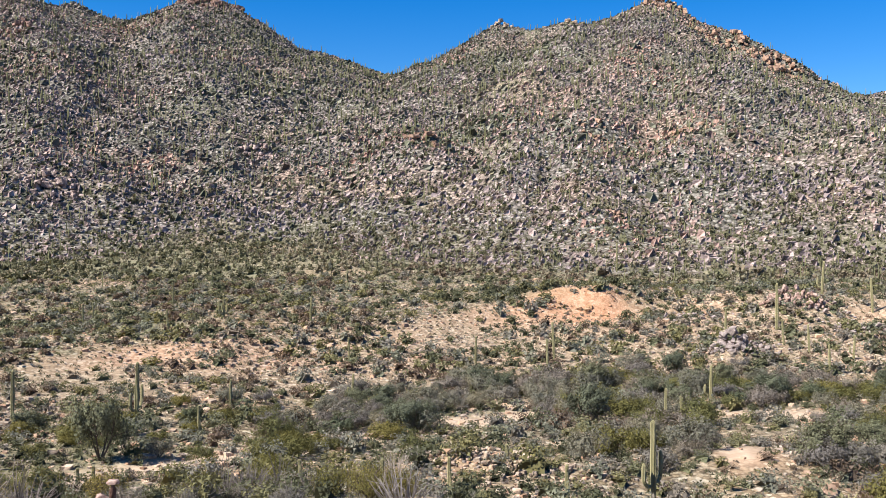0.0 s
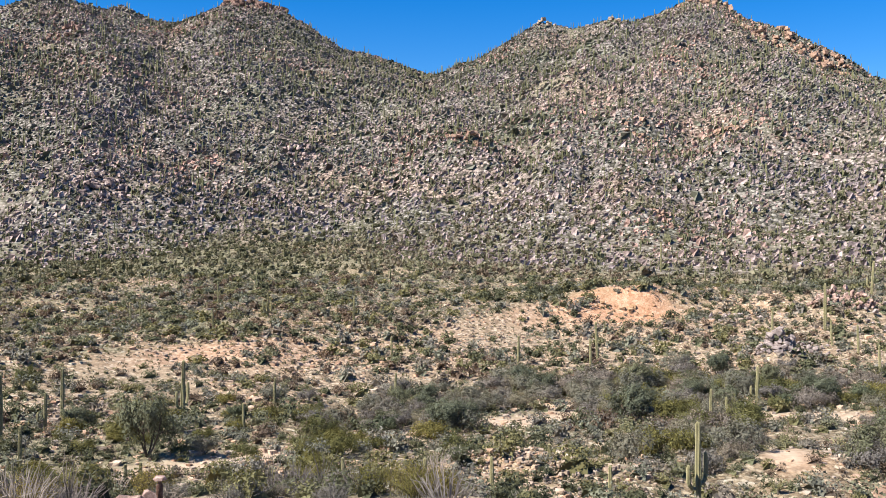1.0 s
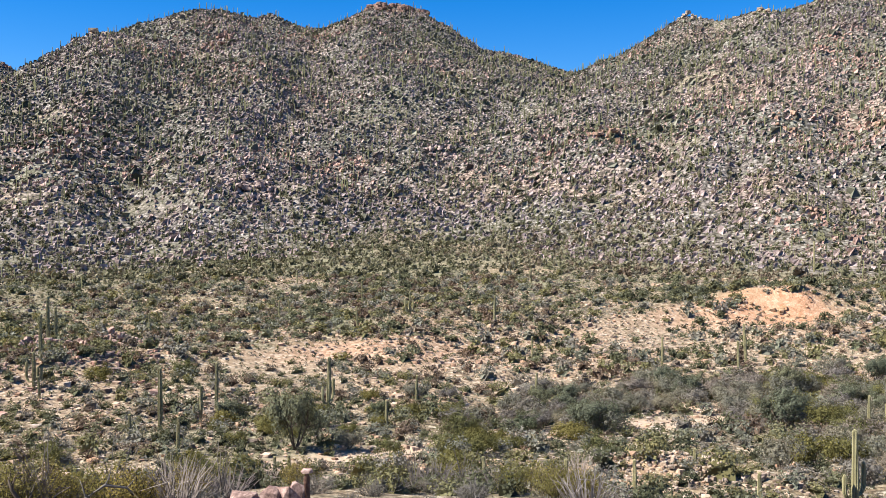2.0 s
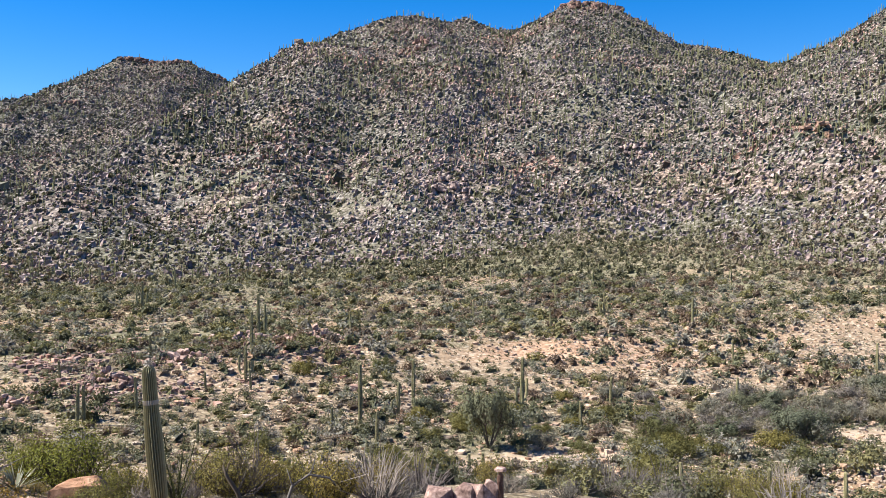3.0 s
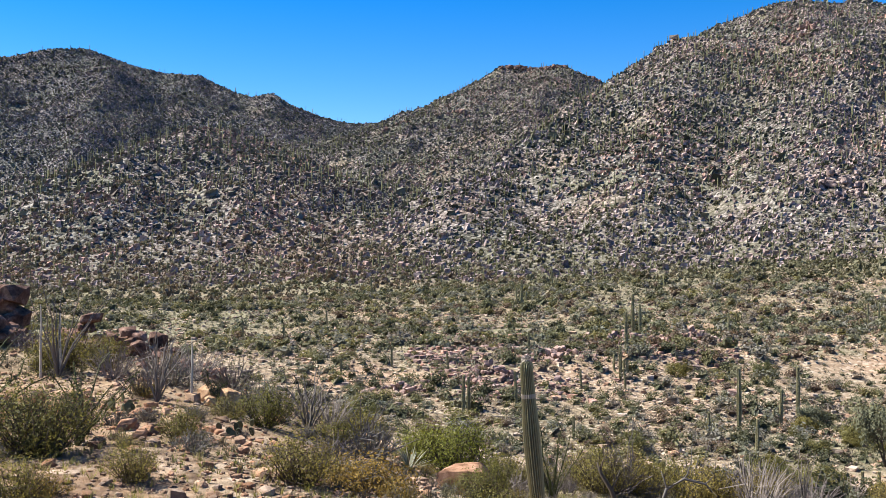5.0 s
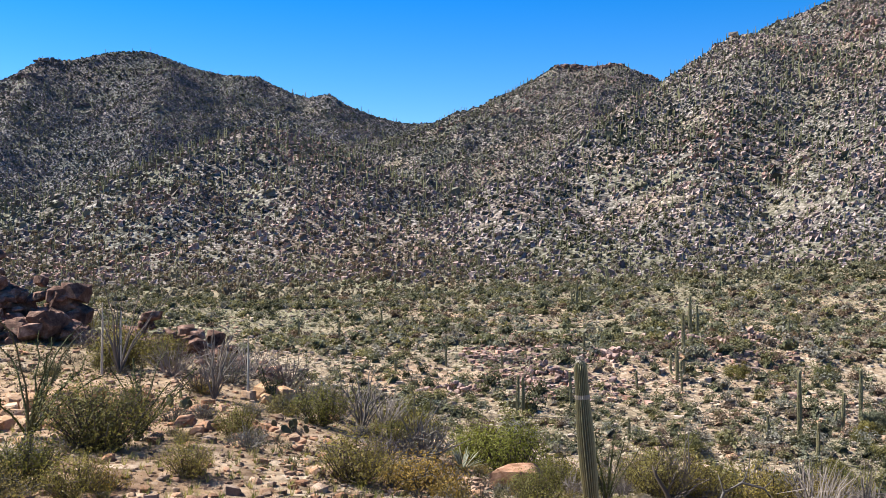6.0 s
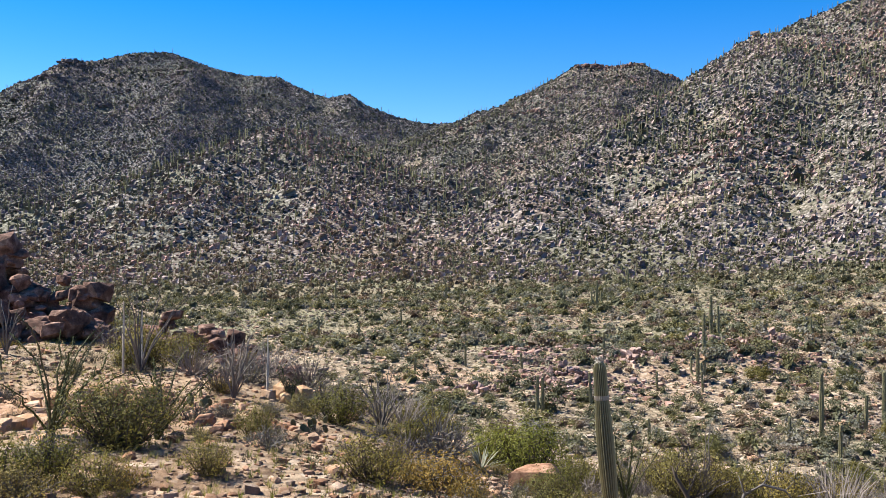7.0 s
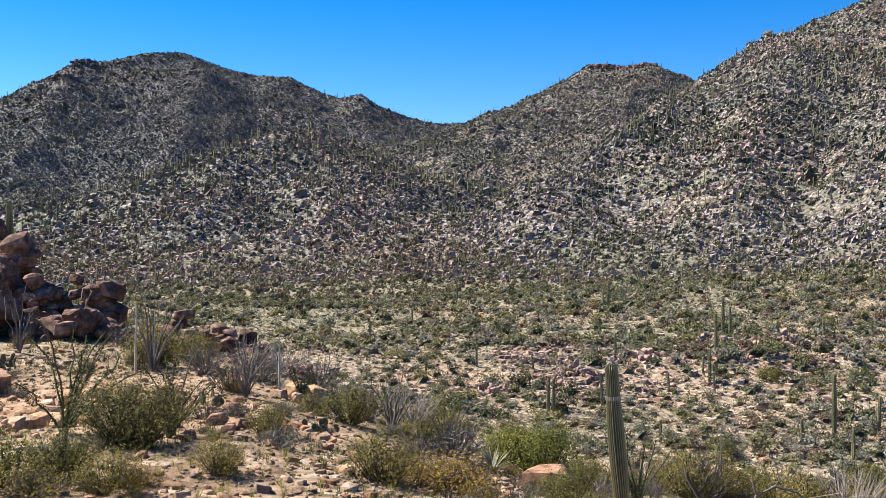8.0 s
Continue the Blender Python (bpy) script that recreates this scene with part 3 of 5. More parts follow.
def column(sides, rings, radius=0.5, height=1.0, x=0.0, y=0.0, z=0.0):
    """A plain tapering upright stem, closed by a point."""
    v, f = [], []
    for h, k in rings:
        v += [(x + radius * k * math.cos(2 * math.pi * s / sides), y + radius * k * math.sin(2 * math.pi * s / sides), z + h * height) for s in range(sides)]
    for i in range(len(rings) - 1):
        for s in range(sides):
            p, q = i * sides + s, i * sides + (s + 1) % sides
            f += [(p, q, q + sides), (p, q + sides, p + sides)]
    v.append((x, y, z + height * 1.02))
    t = (len(rings) - 1) * sides
    f += [(t + s, t + (s + 1) % sides, len(v) - 1) for s in range(sides)]
    return np.array(v), np.array(f)


def join(*pieces):
    v, f, n = [], [], 0
    for a, b in pieces:
        v.append(a), f.append(b + n)
        n += len(a)
    return np.vstack(v), np.vstack(f)


def scatter(name, shapes, xyz, size, mat, label, category, tones=None, smooth=False, squash=None, kind="stuff", seed=3):
    """All of a kind in one mesh: shapes chosen, turned and sized by chance."""
    g = np.random.default_rng(seed)
    pick, turn = g.integers(0, len(shapes), len(xyz)), g.uniform(0, 2 * math.pi, len(xyz))
    tones = g.uniform(0, 1, len(xyz)) if tones is None else tones
    squash = np.ones(len(xyz)) if squash is None else squash
    V, F, T, n = [], [], [], 0
    for k, (v, f) in enumerate(shapes):
        idx = np.nonzero(pick == k)[0]
        if not len(idx):
            continue
        c, s = np.cos(turn[idx])[:, None], np.sin(turn[idx])[:, None]
        sx = size[idx][:, None]
        px = (v[:, 0] * c - v[:, 1] * s) * sx + xyz[idx, 0][:, None]
        py = (v[:, 0] * s + v[:, 1] * c) * sx + xyz[idx, 1][:, None]
        pz = v[:, 2] * sx * squash[idx][:, None] + xyz[idx, 2][:, None]
        V.append(np.stack([px, py, pz], -1).reshape(-1, 3))
        F.append((f[None] + (np.arange(len(idx)) * len(v))[:, None, None] + n).reshape(-1, 3))
        T.append(np.repeat(tones[idx], len(v)))
        n += len(idx) * len(v)
    ob = mesh_object(name, np.vstack(V), np.vstack(F), mat, np.concatenate(T), smooth)
    return tagged(ob, label, category, kind=kind)


# which ground can be looked at from the lookout: beyond the crests nothing is planted
SEEN_A = np.arange(-28, 78, 0.5)
SEEN_R = np.concatenate([np.geomspace(10, 250, 90)[:-1], np.linspace(250, 1450, 160)])


def horizon_table():
    A, Rr = np.meshgrid(np.radians(SEEN_A), SEEN_R)
    z, _ = land(-Rr * np.sin(A), Rr * np.cos(A))
    return np.maximum.accumulate(z / Rr, axis=0)


HORIZON = horizon_table()


def overlooked(x, y, top):
    r, a = np.hypot(x, y), bearing_of(x, y)
    i = np.clip(np.searchsorted(SEEN_R, r) - 1, 0, len(SEEN_R) - 1)
    j = np.clip(np.round((a - SEEN_A[0]) / 0.5).astype(int), 0, len(SEEN_A) - 1)
    return top / r > HORIZON[i, j] - 0.002


def sow(spacing, r0, r1, height, seed, a0=-27.0, a1=76.0, density=None):
    """Chance places in a sector of the plan, about spacing metres apart, on the ground."""
    g = np.random.default_rng(seed)
    w = np.arange(-r1, r1, spacing)
    x, y = np.meshgrid(w, w)
    x, y = x + g.uniform(-0.46, 0.46, x.shape) * spacing, y + g.uniform(-0.46, 0.46, x.shape) * spacing
    r, a = np.hypot(x, y), bearing_of(x, y)
    inside = (r > r0) & (r < r1) & (a > a0) & (a < a1)
    x, y = x[inside], y[inside]
    n = len(x)
    z, rocky = land(x, y)
    keep = overlooked(x, y, z + height)
    if density is not None:
        keep &= g.uniform(0, 1, n) < density(x, y, z, rocky)
    return np.stack([x, y, z], -1)[keep], rocky[keep]


def clear_of_wash(x, y, z, rocky):
    m = ground_masks(x, y, z, rocky)
    return 1 - np.clip(m["wash"] * 1.2 + m["ochre"] * 0.2, 0, 1)


# ---------------------------------------------------------------- shapes of plants and stones


def tube(points, radii, sides=4):
    """A stem along a line of points, closed at the tip."""
    pts = [Vector(p) for p in points]
    v, f = [], []
    for i, p in enumerate(pts):
        d = (pts[min(i + 1, len(pts) - 1)] - pts[max(i - 1, 0)]).normalized()
        a = d.orthogonal().normalized()
        b = d.cross(a)
        v += [tuple(p + radii[i] * (a * math.cos(2 * math.pi * s / sides) + b * math.sin(2 * math.pi * s / sides))) for s in range(sides)]
    for i in range(len(pts) - 1):
        for s in range(sides):
            m, n = i * sides + s, i * sides + (s + 1) % sides
            f += [(m, n, n + sides), (m, n + sides, m + sides)]
    v.append(tuple(pts[-1]))
    t = (len(pts) - 1) * sides
    f += [(t + s, t + (s + 1) % sides, len(v) - 1) for s in range(sides)]
    return np.array(v), np.array(f)


def leaves_at(centres, count, spread_r, size, g, slim=0.5, heart=None):
    """count small leaves round each centre; with a heart point they face away from it and from their centre."""
    c = np.repeat(np.asarray(centres), count, axis=0)
    off = g.normal(size=c.shape)
    a, b = g.normal(size=c.shape), g.normal(size=c.shape)
    if heart is not None:
        n = c - np.asarray(heart)
        n = n / (np.linalg.norm(n, axis=1)[:, None] + 1e-6) * 1.1 + off * 0.7 + g.normal(size=c.shape) * 0.4
        a = np.cross(n, a)
        b = np.cross(n / np.linalg.norm(n, axis=1)[:, None], a)
    c = c + off * spread_r
    a = a / np.linalg.norm(a, axis=1)[:, None] * size * g.uniform(0.6, 1.3, (len(c), 1))
    b = b / np.linalg.norm(b, axis=1)[:, None] * size * slim
    v = np.stack([c - a * 0.5 - b * 0.5, c + a * 0.6, c + b * 0.8 - a * 0.2], 1).reshape(-1, 3)
    return v, np.arange(len(c) * 3).reshape(-1, 3)


def part(name, shape, mat, parent, label="", tone=0.5, smooth=False):
    """One mesh object under a thing or a part of it."""
    v, f = shape
    t = np.full(len(v), tone) if isinstance(tone, float) else tone
    ob = mesh_object(name, v, f, mat, t, smooth, parent)
    return tagged(ob, label) if label else ob


def thing(name, label, category, group=""):
    return tagged(new(name), label, category, group)


def stand(ob, bearing, distance, turn=0.0, scale=1.0, sink=0.05, lean=0.0):
    """Puts a thing on the ground at a bearing and distance from the lookout."""
    x, y = place(bearing, distance)
    z = float(land(np.array([x]), np.array([y]))[0][0])
    ob.scale = (scale, scale, scale)
    ob.matrix_basis = pose(x, y, z - sink, 0, lean, turn) @ Matrix.Diagonal((scale, scale, scale, 1))
    return ob


def repeat(models, spots, scales, seed, sink=0.05):
    """Copies of the models on ground points; the models themselves take the first points."""
    g = np.random.default_rng(seed)
    used = set()
    for i, (spot, k) in enumerate(zip(spots, scales)):
        m = models[int(g.integers(0, len(models)))] if i >= len(models) else models[i]
        place_m = pose(*spot[:2], spot[2] - sink, g.uniform(-4, 4), g.uniform(-4, 4), g.uniform(0, 360))
        if id(m) in used:
            c = copy_thing(m, place_m)
        else:
            used.add(id(m))
            c = m
        c.matrix_basis = place_m @ Matrix.Diagonal((k, k, k * g.uniform(0.85, 1.15), 1))


def saguaro_stem(points, radius, ribs=18, tip=0.5):
    """A ribbed column along a line: pleats that meet in a rounded crown. Returns the shape and the rib tone."""
    pts = [Vector(p) for p in points]
    n = len(pts)
    v, f, tone = [], [], []
    for i, p in enumerate(pts):
        d = (pts[min(i + 1, n - 1)] - pts[max(i - 1, 0)]).normalized()
        a = d.cross(Vector((0.3, 1, 0.05))).normalized()
        b = d.cross(a)
        for s in range(ribs * 2):
            k = radius[i] * (1.0 if s % 2 == 0 else 0.76)
            v.append(tuple(p + k * (a * math.cos(math.pi * s / ribs) + b * math.sin(math.pi * s / ribs))))
            tone.append(1.0 if s % 2 == 0 else 0.0)
    m = ribs * 2
    for i in range(n - 1):
        for s in range(m):
            p, q = i * m + s, i * m + (s + 1) % m
            f += [(p, q, q + m), (p, q + m, p + m)]
    v.append(tuple(pts[-1] + (pts[-1] - pts[-2]).normalized() * radius[-1] * tip))
    tone.append(0.9)
    t = (n - 1) * m
    f += [(t + s, t + (s + 1) % m, len(v) - 1) for s in range(m)]
    return (np.array(v), np.array(f)), np.array(tone)


def saguaro(height, width, arms, seed, ribs=14, label="green ribbed saguaro cactus on the stony slope"):
    """arms: (height at which it leaves the trunk, its own height, side in degrees)."""
    g = np.random.default_rng(seed)
    ob = thing("saguaro", label, "saguaro", "saguaros")
    n = 12
    line, rad = [], []
    for i in range(n):
        h = i / (n - 1)
        wob = 0.015 * height * math.sin(2.2 * h + seed)
        line.append((wob, 0.012 * height * math.sin(3 * h + 2 * seed), h * height))
        bulge = 0.80 + 0.22 * math.sin(math.pi * min(1, h * 1.15)) + 0.025 * g.uniform(-1, 1)
        rad.append(0.5 * width * bulge)
    cap = width * 0.5
    for k, (up, sq) in enumerate(((0.30, 0.93), (0.62, 0.74), (0.85, 0.42))):
        line.append((line[n - 1][0], line[n - 1][1], height + cap * up))
        rad.append(rad[n - 1] * sq)
    shape, tone = saguaro_stem(line, rad, ribs)
    part("trunk", shape, M_CACTUS, ob, tone=tone, smooth=False)
    for at, own, side in arms:
        c, s = math.cos(radians(side)), math.sin(radians(side))
        out = width * 1.7
        way = [(0.3 * out, 0.0), (0.75 * out, 0.02 * own), (1.05 * out, 0.14 * own + 0.1), (1.15 * out, 0.35 * own), (1.15 * out, 0.7 * own), (1.13 * out, own), (1.12 * out, own + 0.12)]
        shape, tone = saguaro_stem([(c * d, s * d, at + u) for d, u in way], [width * k for k in (0.27, 0.30, 0.33, 0.36, 0.36, 0.31, 0.17)], max(8, ribs - 4))
        part("arm", shape, M_CACTUS, ob, tone=tone)
    return ob


def ocotillo(seed, height, stems, lean=0.5, mat=None, leafy=True, label="tall ocotillo with thin thorny green stems", name="ocotillo", side=None):
    g = np.random.default_rng(seed)
    ob = thing(name, label, "ocotillo", "ocotillos")
    for i in range(stems):
        a, out, h = g.uniform(0, 2 * math.pi) if side is None else radians(side) + g.normal() * 1.1, g.uniform(0.1, 1.0) * lean, height * g.uniform(0.5, 1.05)
        curl = g.uniform(-0.5, 0.5)
        pts = []
        for k in range(8):
            t = k / 7
            d = out * h * (0.75 * t + 0.25 * t * t)
            pts.append((d * math.cos(a + curl * t) + 0.05 * g.normal() * t, d * math.sin(a + curl * t) + 0.05 * g.normal() * t, h * t * (1 - 0.18 * out * t)))
        shape = tube(pts, [0.027 - 0.0024 * k for k in range(8)], 5)
        if leafy:
            fine = [tuple(Vector(pts[j]).lerp(Vector(pts[j + 1]), u)) for j in range(1, 7) for u in (0.0, 0.33, 0.66)]
            shape = join(shape, leaves_at(fine, 9, 0.035, 0.05, g, 0.5))
        part("stem", shape, mat or M_OCOTILLO, ob, tone=float(g.uniform(0, 1)))
    return ob


def bush(name, label, radius, height, stems, leaves, leaf, mat, twig_mat, seed, tall=0.4, tone=0.5, gap=0.13):
    """A desert shrub: many stems from the root, with leaves towards their ends."""
    g = np.random.default_rng(seed)
    ob = thing(name, label, "shrub", name + "s")
    wood, ends = [], []
    for i in range(stems):
        a, out = g.uniform(0, 2 * math.pi), radius * math.sqrt(g.uniform(0.02, 1))
        h = height * (1 - tall * (out / radius) ** 2) * g.uniform(0.65, 1.1)
        pts = [(out * t ** 0.8 * math.cos(a) + 0.05 * radius * g.normal() * t, out * t ** 0.8 * math.sin(a) + 0.05 * radius * g.normal() * t, h * t) for t in (0, 0.35, 0.7, 1.0)]
        pts[1] = (pts[1][0], pts[1][1], 0.22 * h)
        wood.append(tube(pts, [0.018 * radius ** 0.5, 0.013 * radius ** 0.5, 0.009 * radius ** 0.5, 0.004], 3))
        ends += [pts[1], pts[2], pts[3], tuple(Vector(pts[2]).lerp(Vector(pts[3]), 0.5)), tuple(Vector(pts[1]).lerp(Vector(pts[2]), 0.5))]
        for j in range(2):
            b = Vector(pts[2]) + Vector(g.normal(size=3)) * radius * 0.22
            wood.append(tube([pts[1 + j], tuple(b)], [0.008, 0.003], 3))
            ends.append(tuple(b))
    part("branchwork", join(*wood), twig_mat, ob, tone=float(g.uniform(0, 1)))
    if leaves:
        k = max(1, leaves // len(ends))
        part("foliage", leaves_at(ends, k, radius * gap, leaf, g, 0.5, (0, 0, 0.2 * height)), mat, ob, tone=tone)
    return ob


def tree(name, label, height, width, seed, leaf_mat, bark, clumps, per, leaf, tone=0.5):
    """A low desert tree: forked trunk, rising limbs, a broken crown of small leaf clumps."""
    g = np.random.default_rng(seed)
    ob = thing(name, label, "tree", name + "s")
    wood, tips = [], []
    for i in range(4):
        a = 2 * math.pi * (i + g.uniform(0, 0.7)) / 4
        r0 = width * 0.22 * g.uniform(0.6, 1.2)
        fork = Vector((r0 * math.cos(a), r0 * math.sin(a), height * g.uniform(0.28, 0.42)))
        wood.append(tube([(0, 0, -0.1), tuple(fork * 0.5 + Vector((0, 0, -0.04 * height))), tuple(fork)], [0.035 * height ** 0.8, 0.028 * height ** 0.8, 0.02 * height ** 0.8], 5))
        for j in range(5):
            b = a + g.uniform(-0.9, 0.9)
            d, h = width * 0.5 * g.uniform(0.35, 1.05), height * g.uniform(0.45, 1.0)
            h *= 1 - 0.35 * (d / (width * 0.5)) ** 2
            tip = Vector((d * math.cos(b), d * math.sin(b), h))
            mid = fork.lerp(tip, 0.5) + Vector(g.normal(size=3)) * 0.05 * height
            wood.append(tube([tuple(fork), tuple(mid), tuple(tip)], [0.014 * height ** 0.8, 0.009 * height ** 0.8, 0.004], 4))
            for k in range(max(1, clumps // 20)):
                w = mid.lerp(tip, g.uniform(0.2, 1.15)) + Vector(g.normal(size=3)) * 0.075 * width
                w.z = max(w.z, 0.12 * height)
                wood.append(tube([tuple(mid.lerp(tip, 0.4)), tuple(w)], [0.006 * height ** 0.5, 0.003], 3))
                tips.append(tuple(w))
    part("trunk", join(*wood), bark, ob, tone=0.5)
    part("crown", leaves_at(tips, per, 0.05 * width, leaf, g, 0.7, (0, 0, 0.3 * height)), leaf_mat, ob, tone=tone)
    return ob


def stone(seed, level=2, cuts=9, rough=0.06, boxy=0.88, reach=(0.62, 1.05)):
    """A broken boulder of radius about 1: a ball cut by planes, then weathered."""
    g = np.random.default_rng(seed)
    bm = bmesh.new()
    bmesh.ops.create_icosphere(bm, subdivisions=level, radius=1.0)
    v = np.array([p.co for p in bm.verts])
    f = np.array([[q.index for q in t.verts] for t in bm.faces])
    bm.free()
    v = v / np.abs(v).max(1)[:, None] ** boxy
    v = v * g.uniform(0.65, 1.05, 3)
    for i in range(cuts):
        d = g.normal(size=3)
        d /= np.linalg.norm(d)
        over = np.maximum(v @ d - g.uniform(*reach), 0)
        v = v - over[:, None] * d
    ph = g.uniform(0, 9, 3)
    n = sum(np.sin(v @ g.normal(size=3) * k + ph[0]) / k for k in (3.0, 6.0, 11.0, 17.0))
    v = v * (1 + rough * n[:, None])
    return v, f


def block(seed, points=6):
    """An angular broken block of radius about 1: flat faces between a few corners."""
    g = np.random.default_rng(seed)
    corners = np.array([(i, j, k) for i in (-1, 1) for j in (-1, 1) for k in (-1, 1)], float)
    p = corners * g.uniform(0.45, 1.0, (8, 3)) * g.uniform(0.75, 1.05, 3)
    extra = g.normal(size=(points, 3))
    p = np.vstack([p, extra / np.linalg.norm(extra, axis=1)[:, None] * g.uniform(0.8, 1.1, (points, 1))])
    bm = bmesh.new()
    for q in p:
        bm.verts.new(q)
    hull = bmesh.ops.convex_hull(bm, input=bm.verts)
    bmesh.ops.delete(bm, geom=list({e for e in hull["geom_interior"] + hull["geom_unused"] if isinstance(e, bmesh.types.BMVert)}), context="VERTS")
    bmesh.ops.triangulate(bm, faces=bm.faces)
    bm.verts.index_update()
    v = np.array([q.co for q in bm.verts])
    f = np.array([[q.index for q in t.verts] for t in bm.faces])
    bm.free()
    return v, f


def block_meshes(name, count, mat, seed, points=6):
    out = []
    for i in range(count):
        v, f = block(seed + i, points)
        ob = mesh_object(name, v, f, mat, np.full(len(v), 0.5))
        out.append(ob.data)
        bpy.data.objects.remove(ob)
    return out


def outcrop(label, bearing, distance, count, wide, deep, rise, small, large, mat, models, seed, flat=0.8, yaw=180.0, shoulder=1.0, tilt=10.0):
    """A pile of boulders: higher in the middle, each resting in the ones below."""
    g = np.random.default_rng(seed)
    ob = thing("rock_outcrop", label, "rock outcrop", "rock outcrops")
    cx, cy = place(bearing, distance)
    cz = float(land(np.array([cx]), np.array([cy]))[0][0])
    ob.location = (cx, cy, cz)
    t = radians(bearing)
    for i in range(count):
        q, w = math.sqrt(g.uniform(0, 1)), g.uniform(0, 2 * math.pi)
        u, d = q * math.cos(w) * wide, q * math.sin(w) * deep
        x, y = cx + u * math.cos(t) - d * math.sin(t), cy + u * math.sin(t) + d * math.cos(t)
        z = float(land(np.array([x]), np.array([y]))[0][0])
        k = g.uniform(small, large) * (1.1 - 0.45 * q)
        lift = rise * (1 - q ** shoulder) * g.uniform(0.0, 1.0)
        m = models[int(g.integers(0, len(models)))]
        b = new("boulder", m)
        b.parent = ob
        b.matrix_basis = pose(x - cx, y - cy, z - cz + lift + 0.25 * k, g.uniform(-tilt, tilt), g.uniform(-tilt, tilt), bearing + yaw * g.uniform(-1, 1)) @ Matrix.Diagonal((k * g.uniform(0.9, 1.4), k * g.uniform(0.7, 1.1), k * flat * g.uniform(0.7, 1.1), 1))
        if not b.data.materials:
            b.data.materials.append(mat)
    return ob


def stone_meshes(name, count, level, mat, seed, cuts=9, rough=0.06, smooth=True, boxy=0.88, reach=(0.62, 1.05)):
    out = []
    for i in range(count):
        v, f = stone(seed + i, level, cuts, rough, boxy, reach)
        ob = mesh_object(name, v, f, mat, np.full(len(v), 0.5), smooth)
        out.append(ob.data)
        bpy.data.objects.remove(ob)
    return out


# ---------------------------------------------------------------- mountainsides
FAR_BUSH = [clump(s) for s in range(12)]


def far_cover(x, y, z, k):
    return 0.98 - 0.1 * k + 0.45 * fbm(x, y, 60, 3, 81) - 0.02 * spurs(x, y)


def sow_far(name, shapes, r0, r1, spacing, seed, big, mat, fade):
    def cover(x, y, z, k):
        r = np.hypot(x, y)
        return far_cover(x, y, z, k) * (np.clip((r - 380) / 160, 0, 1) if fade > 0 else np.clip((540 - r) / 160, 0, 1))
    p, rocky = sow(spacing, r0, r1, 1.5, seed, density=cover)
    size = rng.lognormal(0.0, 0.36, len(p)) * big
    left_of, away = bearing_of(p[:, 0], p[:, 1]), np.hypot(p[:, 0], p[:, 1])
    brown = np.clip((left_of - 44) / 6, 0, 1) * np.clip((780 - away) / 80, 0, 1) * (rocky > 0.5)
    tone = np.clip(rng.uniform(0, 1, len(p)) * 0.75 + 0.45 * (0.5 + fbm(p[:, 0], p[:, 1], 80, 2, 91)) - 0.1 + 0.3 * brown, 0, 1)
    scatter(name, shapes, p, size, mat, "grey-green desert scrub scattered over the rocky mountainsides", "scrub", tone, squash=rng.uniform(0.8, 1.4, len(p)), seed=seed)
    print(name, len(p))


sow_far("mountain_scrub", FAR_BUSH, 380, 1450, 2.75, 101, 1.02, M_FARBUSH, 1)
sow_far("foothill_scrub", [mound(24, 0.29, 70 + s, 3) for s in range(12)], 258, 540, 2.7, 109, 1.0, M_FOOTBUSH, -1)

FAR_ROCK = [clump(60 + s, -0.3, 0.9) for s in range(12)]
p, rocky = sow(2.6, 300, 1450, 1.0, 102, density=lambda x, y, z, k: k * (0.3 + 0.04 * spurs(x, y) + 1.0 * np.clip(fbm(x, y, 45, 3, 111) + 0.1, 0, 1)))
turn_left, away = bearing_of(p[:, 0], p[:, 1]), np.hypot(p[:, 0], p[:, 1])
# far western stones shifted to bluish grey, haze put into their colour
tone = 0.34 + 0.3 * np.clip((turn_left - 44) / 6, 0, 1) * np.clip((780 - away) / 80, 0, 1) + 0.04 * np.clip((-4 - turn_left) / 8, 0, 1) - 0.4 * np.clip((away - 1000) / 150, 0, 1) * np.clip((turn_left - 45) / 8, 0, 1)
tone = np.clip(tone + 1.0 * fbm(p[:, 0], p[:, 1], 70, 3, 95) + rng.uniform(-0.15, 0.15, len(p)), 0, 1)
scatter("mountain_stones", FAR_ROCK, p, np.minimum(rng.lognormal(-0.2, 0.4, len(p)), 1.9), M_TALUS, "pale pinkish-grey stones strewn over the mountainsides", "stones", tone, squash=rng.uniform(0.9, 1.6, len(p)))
print("far stones", len(p))

RINGS = [(0, 0.75), (0.35, 1.0), (0.94, 0.75)]
FAR_SAGUARO = [column(3, RINGS, 0.05, 1.0)] * 3 + [join(column(3, RINGS, 0.05, 1.0), column(4, [(0, 0.8), (0.9, 0.9)], 0.034, 0.4, 0.11, 0, 0.42), column(4, [(0, 0.7), (1, 0.6)], 0.03, 0.06, 0.06, 0, 0.4))]
p, rocky = sow(7.4, 240, 1450, 6, 103, density=lambda x, y, z, k: 0.07 + k * np.clip(1.15 - np.hypot(x, y) / 1600, 0.3, 1))
scatter("mountain_saguaros", FAR_SAGUARO, p, rng.uniform(2.6, 7.0, len(p)) * np.clip(np.hypot(p[:, 0], p[:, 1]) / 560, 0.6, 1.1), M_FARCACTUS, "tall green saguaro cacti dotted over the mountainsides", "saguaro", np.full(len(p), 0.5), smooth=True)

